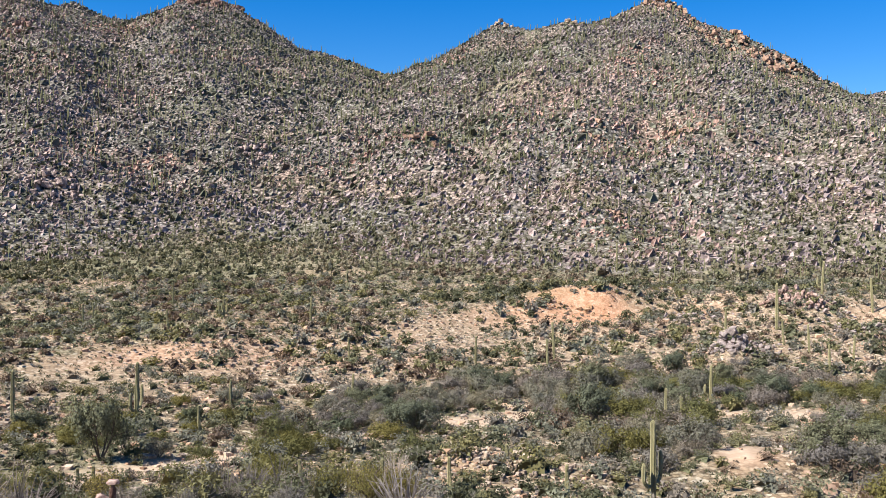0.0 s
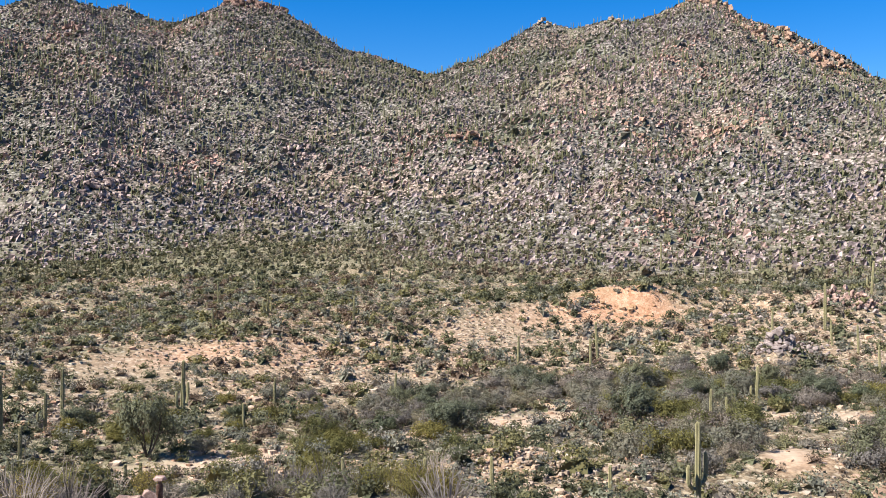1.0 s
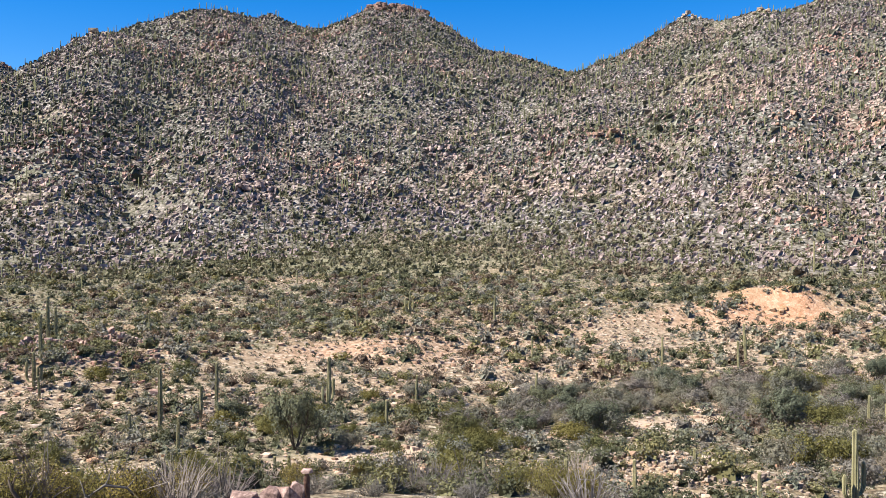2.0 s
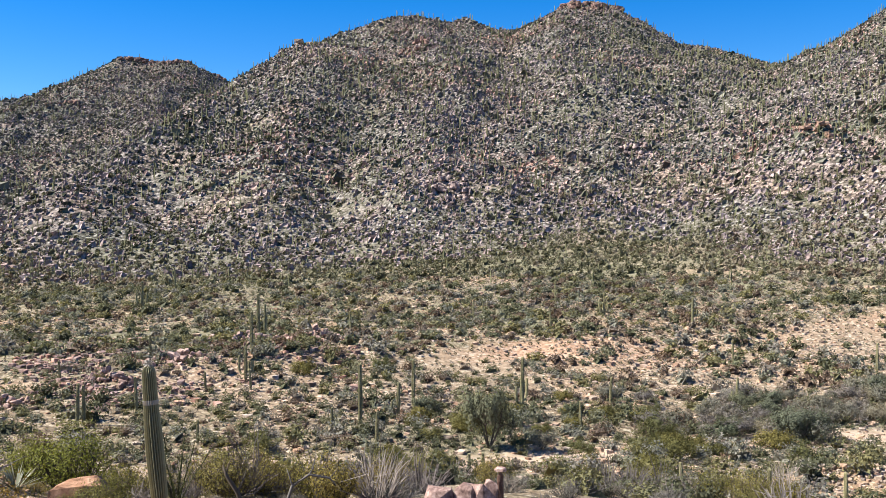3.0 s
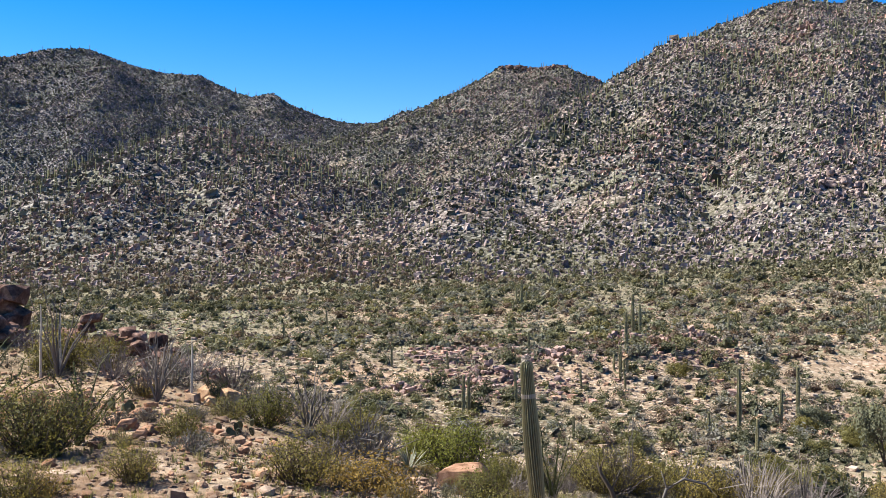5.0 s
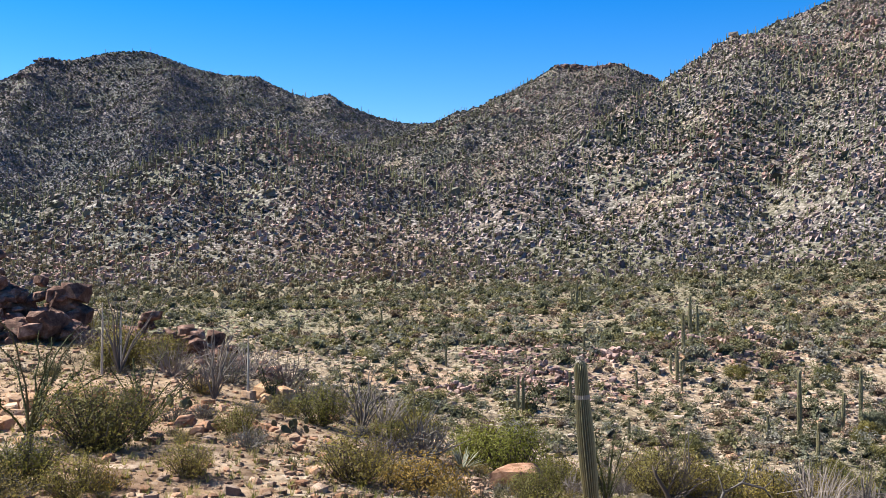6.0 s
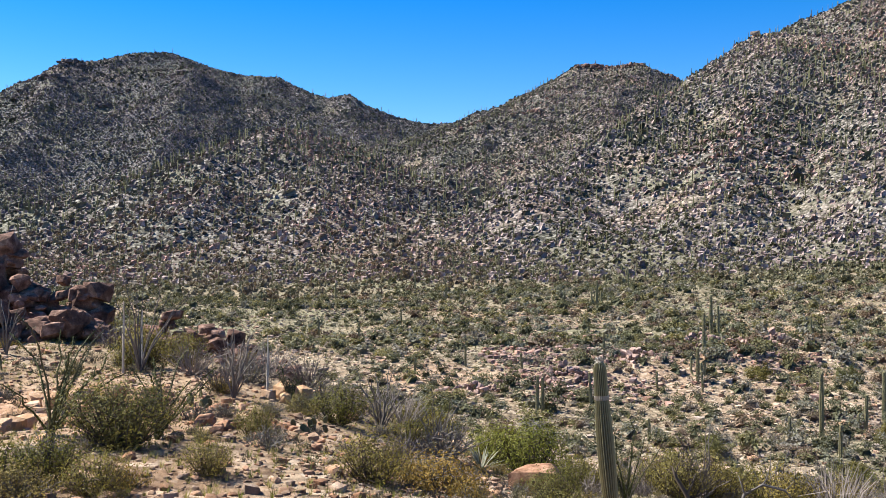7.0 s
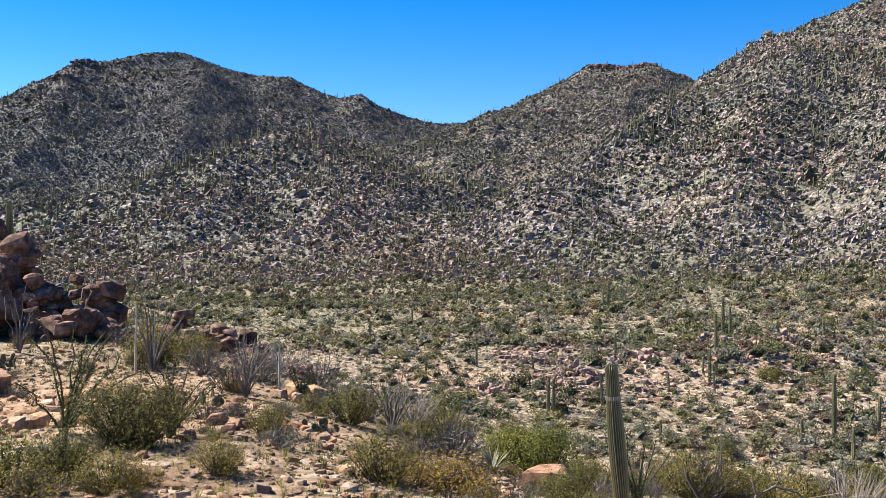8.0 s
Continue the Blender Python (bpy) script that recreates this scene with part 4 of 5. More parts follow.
FAR_BLOCKS = block_meshes("boulder", 9, M_TALUS, 200)
RED_BLOCKS = block_meshes("boulder", 9, M_CRAG, 215)
LEDGE_BLOCKS = stone_meshes("boulder", 9, 2, M_LEDGE, 236, 14, 0.06, False, 0.95, (0.35, 0.8))
KNOB_BLOCKS = stone_meshes("boulder", 8, 2, M_KNOB, 262, 14, 0.06, False, 0.95, (0.35, 0.8))
SALMON_BLOCKS = block_meshes("boulder", 9, M_SALMON, 252)
ORANGE_BLOCKS = block_meshes("boulder", 9, M_ORANGE, 230)
TAN_BLOCKS = block_meshes("boulder", 9, M_TAN, 245)
# bearing, distance, count, wide, deep, rise, smallest, largest
for i, row in enumerate([(14.0, 968, 60, 26, 12, 5, 2, 5), (11.5, 976, 20, 16, 9, 3, 2, 4.5), (23.7, 814, 30, 14, 10, 4, 1.6, 3.8), (15.4, 783, 4, 3, 3, 2.5, 2, 3.4),
                         (39.5, 1244, 30, 26, 6, 3, 1.6, 4), (37.2, 1236, 30, 26, 6, 3, 1.6, 4), (35.2, 1222, 14, 18, 6, 2, 1.6, 3.5),
                         (60.7, 615, 14, 6, 4, 2.5, 1.0, 2.6), (57.2, 645, 26, 18, 8, 1.5, 0.8, 2.0), (29.4, 639, 3, 2.5, 2.5, 2, 1.6, 2.6), (46.8, 1096, 16, 22, 8, 2, 1.4, 3), (43.1, 1096, 18, 26, 8, 2, 1.4, 3)]):
    outcrop("dark rust-brown crag of broken rock on the mountain crest" if i != 3 else "single dark block of rock standing on the mountainside", *row, M_RED, RED_BLOCKS, 300 + i)
GREY_BLOCKS = block_meshes("boulder", 9, M_GREYCRAG, 222)
for i, row in enumerate([(69.3, 1382, 26, 26, 10, 5, 2.2, 6), (70.2, 1332, 20, 18, 12, 5, 2.5, 6), (71.6, 1320, 14, 16, 10, 4, 2, 5), (67.6, 1268, 16, 22, 8, 3, 1.6, 4), (65.0, 1199, 16, 14, 12, 3, 1.6, 4), (66.4, 1310, 10, 10, 8, 3, 2, 4.5), (63.4, 1330, 12, 16, 8, 3, 1.6, 4), (58.0, 1180, 10, 12, 8, 3, 1.6, 3.6)]):
    outcrop("dark purplish-grey crag of rock on the shaded mountainside", *row, M_GREYCRAG, GREY_BLOCKS, 320 + i)
for i, row in enumerate([(-3.4, 945, 14, 12, 6, 4, 1.5, 3.2), (30.5, 858, 10, 14, 7, 3, 2, 4), (-7.6, 925, 16, 16, 7, 3, 1.5, 3)]):
    outcrop("tan crag of broken rock on the mountain crest", *row, M_TAN, TAN_BLOCKS, 330 + i)
for i, row in enumerate([(-12.6, 893, 40, 24, 12, 5, 1.5, 3.6), (-16.4, 866, 60, 22, 14, 4, 1.4, 3.6), (-18.8, 852, 70, 22, 16, 4, 1.4, 4), (-15.0, 870, 30, 16, 20, 3, 1.2, 3)]):
    outcrop("orange-pink crag of broken rock on the mountain crest", *row, M_SALMON, SALMON_BLOCKS, 340 + i)
for i, row in enumerate([(21.8, 446, 60, 12, 14, 3.5, 0.7, 2.0), (11.0, 556, 24, 10, 10, 3, 0.9, 2.2), (29.5, 507, 50, 22, 18, 2, 0.7, 1.9), (31.2, 466, 50, 20, 16, 2, 0.7, 1.8), (-3.5, 277, 40, 11, 7, 1.0, 0.35, 1.0), (-13.6, 330, 30, 11, 8, 1.0, 0.35, 1.1), (49.4, 302, 24, 8, 5, 1.3, 0.35, 1.0), (17.6, 600, 20, 10, 12, 2, 0.9, 2.0)]):
    outcrop("pinkish-grey heap of broken rock on the mountainside", *row, M_TALUS, FAR_BLOCKS, 350 + i)
for i, row in enumerate([(1.0, 509, 44, 11, 14, 3, 0.8, 2.2), (-8.8, 493, 26, 9, 12, 2.5, 0.8, 2.0), (-13.9, 500, 34, 12, 12, 2.5, 0.8, 2.2), (-10.1, 373, 14, 4, 4, 2, 0.6, 1.5)]):
    outcrop("tan and salmon heap of broken rock on a mountain spur", *row, M_SALMON, SALMON_BLOCKS, 360 + i)

# ---------------------------------------------------------------- terraces and wash
MID_BUSH = [mound(170, 0.092, s, 6) for s in range(12)]
BENCH_BUSH = [mound(64, 0.165, 30 + s, 5) for s in range(12)]


def terrace_cover(x, y, z, k):
    a, r = bearing_of(x, y), np.hypot(x, y)
    low = np.clip(1.3 - np.abs(r - by_bearing(WASH_R, a)) / 28, 0, 1)
    return clear_of_wash(x, y, z, k) * (0.72 + 0.5 * low + 1.3 * fbm(x, y, 16, 3, 121)) * (1 - 0.1 * scarp(x, y))


def sow_scrub(name, shapes, r0, r1, spacing, seed, big):
    p, rocky = sow(spacing, r0, r1, 1.5, seed, density=terrace_cover)
    tone = np.clip(rng.uniform(0, 1, len(p)) + 0.35 * fbm(p[:, 0], p[:, 1], 30, 2, 97), 0, 1)
    scatter(name, shapes, p, np.clip(rng.lognormal(-0.25, 0.5, len(p)) * big, 0.3, 1.9), M_BUSH, "grey-green and olive desert scrub over the valley floor", "scrub", tone, squash=rng.uniform(0.75, 1.2, len(p)), seed=seed)
    print(name, len(p))


sow_scrub("valley_scrub", MID_BUSH, 58, 140, 2.05, 104, 1.08)
sow_scrub("terrace_scrub", BENCH_BUSH, 140, 262, 2.3, 108, 1.25)
ROCKLET = [block(900 + s, 0) for s in range(12)]
p, rocky = sow(1.1, 58, 262, 0.6, 105, density=lambda x, y, z, k: np.clip(0.6 + 1.6 * fbm(x, y, 25, 3, 131), 0, 1))
scatter("valley_stones", ROCKLET, p, np.minimum(rng.lognormal(-1.5, 0.5, len(p)), 0.7), M_TAN, "tan and pinkish stones strewn over the valley floor", "stones", squash=rng.uniform(0.5, 0.9, len(p)))
print("mid stones", len(p))

p, rocky = sow(1.35, 60, 262, 0.4, 110, density=lambda x, y, z, k: clear_of_wash(x, y, z, k) * 0.9)
scatter("low_scrub", [leaf_ball(18, 0.42, 140 + s) for s in range(10)], p, rng.uniform(0.22, 0.58, len(p)), M_BUSH, "knee-high dark tufts and seedlings between the shrubs", "scrub", squash=rng.uniform(0.7, 1.3, len(p)))
print("low scrub", len(p))

for a0, a1, r0, r1, gap in ((-10, 2, 68, 90, 0.5), (17, 31, 100, 122, 0.55), (2, 16, 112, 160, 0.75), (-14, -4, 176, 214, 0.9), (-24, -14, 150, 215, 1.0), (27, 46, 112, 158, 0.75)):
    p, rocky = sow(gap, r0, r1, 0.4, 1200 + a0, a0, a1, density=lambda x, y, z, k: np.clip(0.35 + 2.0 * fbm(x, y, 9, 3, 135), 0, 1))
    pink = a0 == 27
    scatter("bank_rubble", ROCKLET, p, np.minimum(rng.lognormal(-1.35 if pink else -1.75, 0.5, len(p)) * (gap / 0.6) ** 0.5, 0.7), M_LEDGE if pink else M_TAN, "broken pinkish rubble along the terrace edge" if pink else "broken tan and pinkish rubble on the banks", "stones", squash=rng.uniform(0.6, 1.1, len(p)))

for i, row in enumerate([(33.2, 150, 80, 8, 4, 2.0, 0.25, 0.95), (29.6, 152, 70, 7, 4, 1.8, 0.25, 0.9), (41.3, 122, 60, 3.6, 2.5, 2.2, 0.25, 0.85), (37.0, 132, 60, 6, 3, 1.3, 0.22, 0.75), (46.5, 118, 46, 5, 3, 1.2, 0.22, 0.7)]):
    outcrop("reddish-pink ledge of broken rock along the terrace edge", *row, M_LEDGE, LEDGE_BLOCKS, 370 + i, 1.0, 180.0, 1.0, 20)
for i, row in enumerate([(-16.6, 168, 90, 3.8, 3.0, 2.2, 0.35, 1.2), (-22.0, 203, 40, 9, 7, 1.0, 0.3, 0.9), (-14.2, 200, 40, 9, 7, 0.8, 0.3, 0.8), (-23.4, 196, 40, 8, 8, 0.9, 0.3, 0.8), (-17.6, 176, 40, 7, 6, 0.6, 0.25, 0.8)]):
    outcrop("grey-pink outcrop of blocky rock above the wash", *row, M_KNOB, KNOB_BLOCKS, 380 + i, 1.0, 180.0, 1.5, 20)
outcrop("weathered pinkish crag of upright slabs above the wash", -19.9, 206, 110, 7.0, 3.5, 3.0, 0.25, 0.95, M_LEDGE, LEDGE_BLOCKS, 386, 1.3, 180.0, 2.0, 20)
for i, row in enumerate([(-6.2, 202, 10, 4, 2, 0.5, 0.25, 0.7), (-8.4, 203, 12, 5, 2, 0.5, 0.25, 0.8), (-10.2, 204, 8, 4, 2, 0.4, 0.25, 0.7), (-3.0, 77, 80, 7, 5, 0.3, 0.1, 0.4), (-6.0, 77, 60, 6, 5, 0.3, 0.1, 0.36), (22.0, 112, 50, 9, 7, 0.3, 0.15, 0.45)]):
    outcrop("orange-tan ledge of broken stones on the bank", *row, M_TAN, TAN_BLOCKS if i > 2 else ORANGE_BLOCKS, 390 + i)

# saguaros one can count: bearing, distance, height, arms
NEAR_SAGUAROS = [(-23.8, 210, 6.7, 0), (-22.9, 174, 4.0, 1), (-21.7, 163, 4.4, 0), (-21.3, 222, 7.2, 1), (-20.6, 175, 4.7, 0), (-19.3, 181, 4.5, 0),
                 (-18.9, 191, 8.4, 0), (-16.8, 300, 6.7, 0), (-16.2, 185, 4.8, 0), (-15.4, 135, 5.1, 1), (-13.8, 117, 3.2, 0), (-12.9, 117, 4.2, 0),
                 (-12.2, 73, 6.2, 2), (-10.1, 294, 8.4, 0), (-7.3, 69, 2.7, 0), (-6.5, 162, 6.5, 0), (-6.1, 155, 4.9, 0), (-3.8, 78, 1.4, 0),
                 (-1.9, 154, 4.5, 0), (-0.4, 69, 2.9, 0), (3.5, 73, 2.1, 1), (5.3, 129, 3.5, 1), (5.5, 156, 3.7, 0), (6.4, 70, 1.9, 0)]
VALLEY_SAGUAROS = [(7.7, 177, 5.1, 1), (8.3, 74, 2.1, 0), (12.3, 119, 3.4, 1), (12.7, 183, 4.1, 3), (14.1, 107, 3.1, 0), (15.5, 207, 4.6, 0),
                   (15.8, 169, 3.9, 0), (17.5, 112, 6.8, 2), (19.7, 83, 1.7, 0), (19.8, 193, 3.7, 0), (20.3, 188, 3.8, 0), (20.5, 82, 1.7, 0),
                   (23.9, 114, 5.2, 0), (24.7, 108, 4.0, 1), (26.0, 92, 3.4, 0), (27.0, 103, 6.2, 0), (27.5, 160, 3.9, 0), (28.6, 99, 2.5, 0),
                   (32.8, 154, 7.0, 1), (32.5, 152, 5.6, 0), (33.2, 135, 6.0, 0), (33.3, 120, 2.7, 0), (33.6, 124, 4.3, 3), (35.8, 120, 2.4, 0)]
WEST_SAGUAROS = [(36.3, 96, 2.3, 0), (37.5, 253, 5.5, 0), (38.8, 134, 3.3, 1), (39.3, 211, 5.9, 3), (39.6, 110, 3.8, 0), (42.7, 106, 4.6, 0),
                 (42.4, 107, 4.2, 0), (43.6, 126, 2.5, 0), (46.9, 130, 2.9, 0), (48.1, 236, 5.7, 0), (49.9, 126, 2.2, 0), (49.9, 263, 5.2, 0),
                 (50.7, 185, 3.2, 0), (53.2, 165, 3.2, 0), (55.5, 173, 3.4, 0)]
MODELS = {0: [saguaro(5.0, 0.42, [], s) for s in (1, 2, 3)], 1: [saguaro(5.0, 0.45, [(1.9, 1.0, 20)], 4), saguaro(5.0, 0.45, [(1.4, 1.2, 200)], 5)],
          2: [saguaro(5.0, 0.40, [(1.5, 1.7, 30), (1.3, 1.3, 205)], 6)], 3: [saguaro(5.0, 0.5, [(0.9, 2.2, 15), (1.1, 2.6, 170), (1.3, 1.6, 80)], 7)]}
fresh = [id(m) for k in MODELS.values() for m in k]
for i, (a, d, h, arms) in enumerate(NEAR_SAGUAROS + VALLEY_SAGUAROS + WEST_SAGUAROS):
    m = MODELS[arms][i % len(MODELS[arms])]
    ob = m if id(m) in fresh else copy_thing(m, Matrix())
    if id(m) in fresh:
        fresh.remove(id(m))
    k = h / 5.0
    wide = max(0.75, k ** 0.6)
    stand(ob, a, d, (i * 37) % 50 - 25 + a, 1.0, 0.1, ((i * 53) % 5 - 2) * 0.9)
    ob.matrix_basis = ob.matrix_basis @ Matrix.Diagonal((wide, wide, k, 1))
    if arms == 0:
        tagged(ob, "armless green saguaro column on the stony slope")
    elif h < 3:
        tagged(ob, "short green saguaro with a budding arm among scrub")
    else:
        tagged(ob, "green saguaro with upturned arms on the stony slope")

# trees of the wash
MESQUITE = [tree("mesquite_tree", "grey-brown half-bare mesquite tree in the dry wash", h, w, s, M_MESQUITE, M_BARK, 100, 22, 0.19, 0.2 + 0.2 * s % 1) for h, w, s in ((2.8, 4.6, 1), (2.4, 4.0, 2), (3.2, 5.0, 3))]
PALO = [tree("palo_verde_tree", "olive-green palo verde tree beside the dry wash", h, w, s, M_OLIVE, M_GREENBARK, 120, 24, 0.19, 0.3 * s % 1) for h, w, s in ((2.9, 5.0, 4), (2.4, 4.2, 5), (3.4, 5.4, 6))]
IRON = [tree("ironwood_tree", "dense dark green ironwood tree by the dry wash", h, w, s, M_DARKLEAF, M_BARK, 160, 28, 0.2, 0.4 * s % 1) for h, w, s in ((4.2, 5.6, 7), (3.0, 4.4, 8))]


def grove(seed, spacing, want):
    """Spots for trees: dense along the wash, with gaps where the sand lies open."""
    def density(x, y, z, k):
        a, r = bearing_of(x, y), np.hypot(x, y)
        w = by_bearing(WASH_R, a)
        d = np.clip(1.5 - np.abs(r - w - 1) / 21, 0, 1) * np.clip(1.2 - (a - 19) / 9, 0.06, 1)
        d = np.maximum(d, np.clip(1.2 - np.abs(r - 93) / 16, 0, 1) * np.clip((-8 - a) / 4, 0, 0.75))
        for lo, hi in ((-5.8, 1.2), (3.3, 6.2), (11.3, 13.6), (16.8, 21.2), (-20.8, -18.3), (-18.6, -15.0)):
            d = np.where((a > lo) & (a < hi) & (r < w + 5) & (r > 76), 0.0, d)
        return d * want(x, y) * np.clip(1.0 - (a - 6) / 12, 0.55, 1)
    spots, _ = sow(spacing, 74, 190, 3, seed, density=density)
    return spots


for models, seed, want in ((MESQUITE, 141, lambda x, y: np.clip(0.62 + 1.0 * fbm(x, y, 30, 2, 151), 0, 1)), (PALO, 142, lambda x, y: np.clip(0.25 - 1.0 * fbm(x, y, 30, 2, 151), 0, 1)), (IRON, 143, lambda x, y: 0.1)):
    spots = grove(seed, 3.3, want)
    repeat(models, spots, rng.uniform(0.5, 0.95, len(spots)) * np.clip(1.1 - (bearing_of(spots[:, 0], spots[:, 1]) + 2) / 50, 0.75, 1.1), seed, 0.1)
    print(models[0].name, len(spots))
tall = stand(copy_thing(IRON[0], Matrix()), 19.4, 93, 40, 1.0)
tall.matrix_basis = tall.matrix_basis @ Matrix.Diagonal((0.95, 0.95, 1.4, 1))
tagged(tall, "tall dark green ironwood tree beside the dry wash")
for i in range(13):
    stand(copy_thing(PALO[i % 3], Matrix()), -7.8 - 0.75 * i, 141 + (i * 29) % 11, i * 61, 0.72 + 0.05 * (i % 4))
stand(copy_thing(PALO[2], Matrix()), 25.8, 132, 10, 0.7)
stand(copy_thing(PALO[0], Matrix()), 30.2, 128, 80, 0.7)

# ---------------------------------------------------------------- the stony rise at the lookout
NEAR_STONES = [block(400 + s, 12) for s in range(10)]
p, rocky = sow(0.18, 12, 50, 0.3, 106, 44.0, 77.0, density=lambda x, y, z, k: np.clip(1.1 - np.hypot(x, y) / 48, 0.25, 1) * np.clip(0.75 + 1.0 * fbm(x, y, 6, 3, 161), 0, 1))
scatter("loose_stones", NEAR_STONES, p, np.minimum(rng.lognormal(-3.15, 0.6, len(p)), 0.17), M_GRAVEL, "small tan stones and gravel littering the slope", "stones", squash=rng.uniform(0.55, 1.1, len(p)))
print("near stones", len(p))


def tuft(seed):
    g = np.random.default_rng(seed)
    v, n = [], 14
    for i in range(n):
        a, o = g.uniform(0, 2 * math.pi), g.uniform(0.2, 0.8)
        c, s = math.cos(a), math.sin(a)
        v += [(0.1 * c - 0.03 * s, 0.1 * s + 0.03 * c, 0), (0.1 * c + 0.03 * s, 0.1 * s - 0.03 * c, 0), (o * c, o * s, g.uniform(0.5, 1.0))]
    return np.array(v), np.arange(n * 3).reshape(-1, 3)


p, rocky = sow(0.36, 8, 60, 0.3, 107, 26.0, 77.0, density=lambda x, y, z, k: np.clip(0.3 + 2.2 * fbm(x, y, 8, 3, 171), 0, 1))
scatter("dry_grass", [tuft(s) for s in range(8)], p, rng.uniform(0.08, 0.24, len(p)), M_GRASS, "low yellow-green and straw grass tufts on the slope", "grass")
print("tufts", len(p))

p, rocky = sow(0.62, 10, 56, 0.3, 112, 30.0, 77.0, density=lambda x, y, z, k: np.clip(0.45 + 1.4 * fbm(x, y, 7, 3, 175), 0, 1))
scatter("dead_tufts", [join(tuft(40 + s), leaf_ball(40, 0.16, 40 + s)) for s in range(8)], p, rng.uniform(0.1, 0.36, len(p)), M_LITTER, "small withered brown and grey tufts on the stony slope", "dry plants")
print("dead tufts", len(p))

BIG_STONES = block_meshes("boulder", 6, M_RED, 260, 14) + stone_meshes("boulder", 10, 2, M_RED, 320, 12, 0.09, False, 0.8, (0.42, 0.9))
ROUND_STONES = stone_meshes("boulder", 6, 3, M_RUST, 280, 9, 0.05, False, 0.9, (0.5, 0.9))
OCHRE_STONES = block_meshes("boulder", 8, M_ORANGE, 275, 12)
RISE = "jumbled dark red-brown outcrop of weathered boulders on the rise"
outcrop(RISE, 75.8, 54, 50, 3.6, 2.4, 2.8, 0.4, 1.2, M_RED, BIG_STONES, 401, 0.8, 60, 2.0, 25)
outcrop(RISE, 73.0, 50.5, 80, 2.2, 1.4, 2.8, 0.3, 1.0, M_RED, BIG_STONES, 402, 0.8, 60, 3.5, 25)
outcrop("broken red-brown boulders trailing down from the outcrop", 70.4, 49, 70, 2.0, 1.2, 2.8, 0.25, 0.85, M_RED, BIG_STONES, 403, 0.8, 60, 3.0, 25)
outcrop("broken red-brown boulders trailing down from the outcrop", 68.1, 48.5, 44, 1.2, 1.0, 2.7, 0.25, 0.75, M_RED, BIG_STONES, 411, 0.85, 60, 3.0, 20)
outcrop("shaded dark red-brown boulders at the foot of the outcrop", 72.8, 46.5, 50, 2.6, 1.2, 1.3, 0.3, 0.9, M_RED, BIG_STONES, 409, 0.85, 60, 2.0, 25)
outcrop("shaded dark red-brown boulders at the foot of the outcrop", 69.2, 46, 40, 2.2, 1.0, 1.0, 0.25, 0.75, M_RED, BIG_STONES, 410, 0.85, 60, 2.0, 25)
outcrop("low red-brown ledge of weathered rocks along the brow", 64.2, 46, 60, 2.8, 1.4, 1.7, 0.16, 0.55, M_RED, BIG_STONES, 404, 0.7, 60, 1.0, 18)
outcrop("low red-brown ledge of weathered rocks along the brow", 60.6, 43, 90, 3.6, 1.5, 1.5, 0.14, 0.48, M_RED, BIG_STONES, 405, 0.75, 60, 1.0, 18)
outcrop("small red-brown rocks trailing off along the brow", 57.2, 40, 56, 2.8, 1.4, 1.0, 0.12, 0.36, M_RED, BIG_STONES, 415, 0.75, 60, 1.0, 18)
outcrop("ochre heap of crumbling rock on the slope", 67.8, 27, 34, 1.8, 3.0, 0.5, 0.14, 0.5, M_TAN, OCHRE_STONES, 406)
outcrop("scattered ochre and brown rocks on the slope", 71.6, 23, 22, 1.4, 2.6, 0.1, 0.1, 0.34, M_TAN, OCHRE_STONES, 412)
outcrop("scattered rust-brown rocks on the slope", 63.2, 26, 26, 1.8, 4.0, 0.1, 0.1, 0.34, M_RUST, ROUND_STONES, 413)
outcrop("scattered rust-brown rocks on the slope", 58.0, 24, 22, 2.2, 3.6, 0.1, 0.08, 0.28, M_RUST, ROUND_STONES, 414)
outcrop("ochre rocks at the edge of the rise", 56.2, 30, 8, 1.6, 0.8, 0.3, 0.2, 0.5, M_TAN, OCHRE_STONES, 407)
outcrop("pale tan rocks along the brow above the valley", 49.0, 35, 12, 2.5, 0.8, 0.4, 0.2, 0.45, M_TAN, OCHRE_STONES, 408)


SPLIT_STONES = block_meshes("boulder", 6, M_PINK, 290, 22)
WEDGE_STONES = stone_meshes("boulder", 3, 3, M_RUST, 276, 11, 0.05, False, 0.75, (0.42, 0.85))


def lone_boulder(label, bearing, distance, size, mesh, turn, sink):
    ob = tagged(new("boulder", mesh), label, "boulder", "boulders")
    x, y = place(bearing, distance)
    z = float(land(np.array([x]), np.array([y]))[0][0])
    ob.matrix_basis = pose(x, y, z - sink, 0, 0, turn) @ Matrix.Diagonal((*size, 1))
    return ob


lone_boulder("flat-topped rust-orange boulder beside a yellow shrub", 42.6, 26, (1.3, 1.0, 0.95), WEDGE_STONES[0], 60, -0.2)
lone_boulder("small rust-orange boulder beside a larger one", 41.0, 26.5, (0.5, 0.45, 0.5), WEDGE_STONES[1], 10, -0.2)
lone_boulder("rounded red-brown boulder at the top of the slope", 20.75, 36, (0.42, 0.45, 0.62), SPLIT_STONES[2], 0, -0.55)
lone_boulder("split pinkish boulder at the top of the slope", 20.0, 36, (0.34, 0.45, 0.6), SPLIT_STONES[3], 70, -0.55)
lone_boulder("blocky pinkish boulder at the top of the slope", 19.3, 36, (0.36, 0.4, 0.7), SPLIT_STONES[4], 20, -0.65)
lone_boulder("low tan boulder half buried in scrub", 22.3, 36, (0.65, 0.5, 0.6), SPLIT_STONES[0], 20, -0.25)
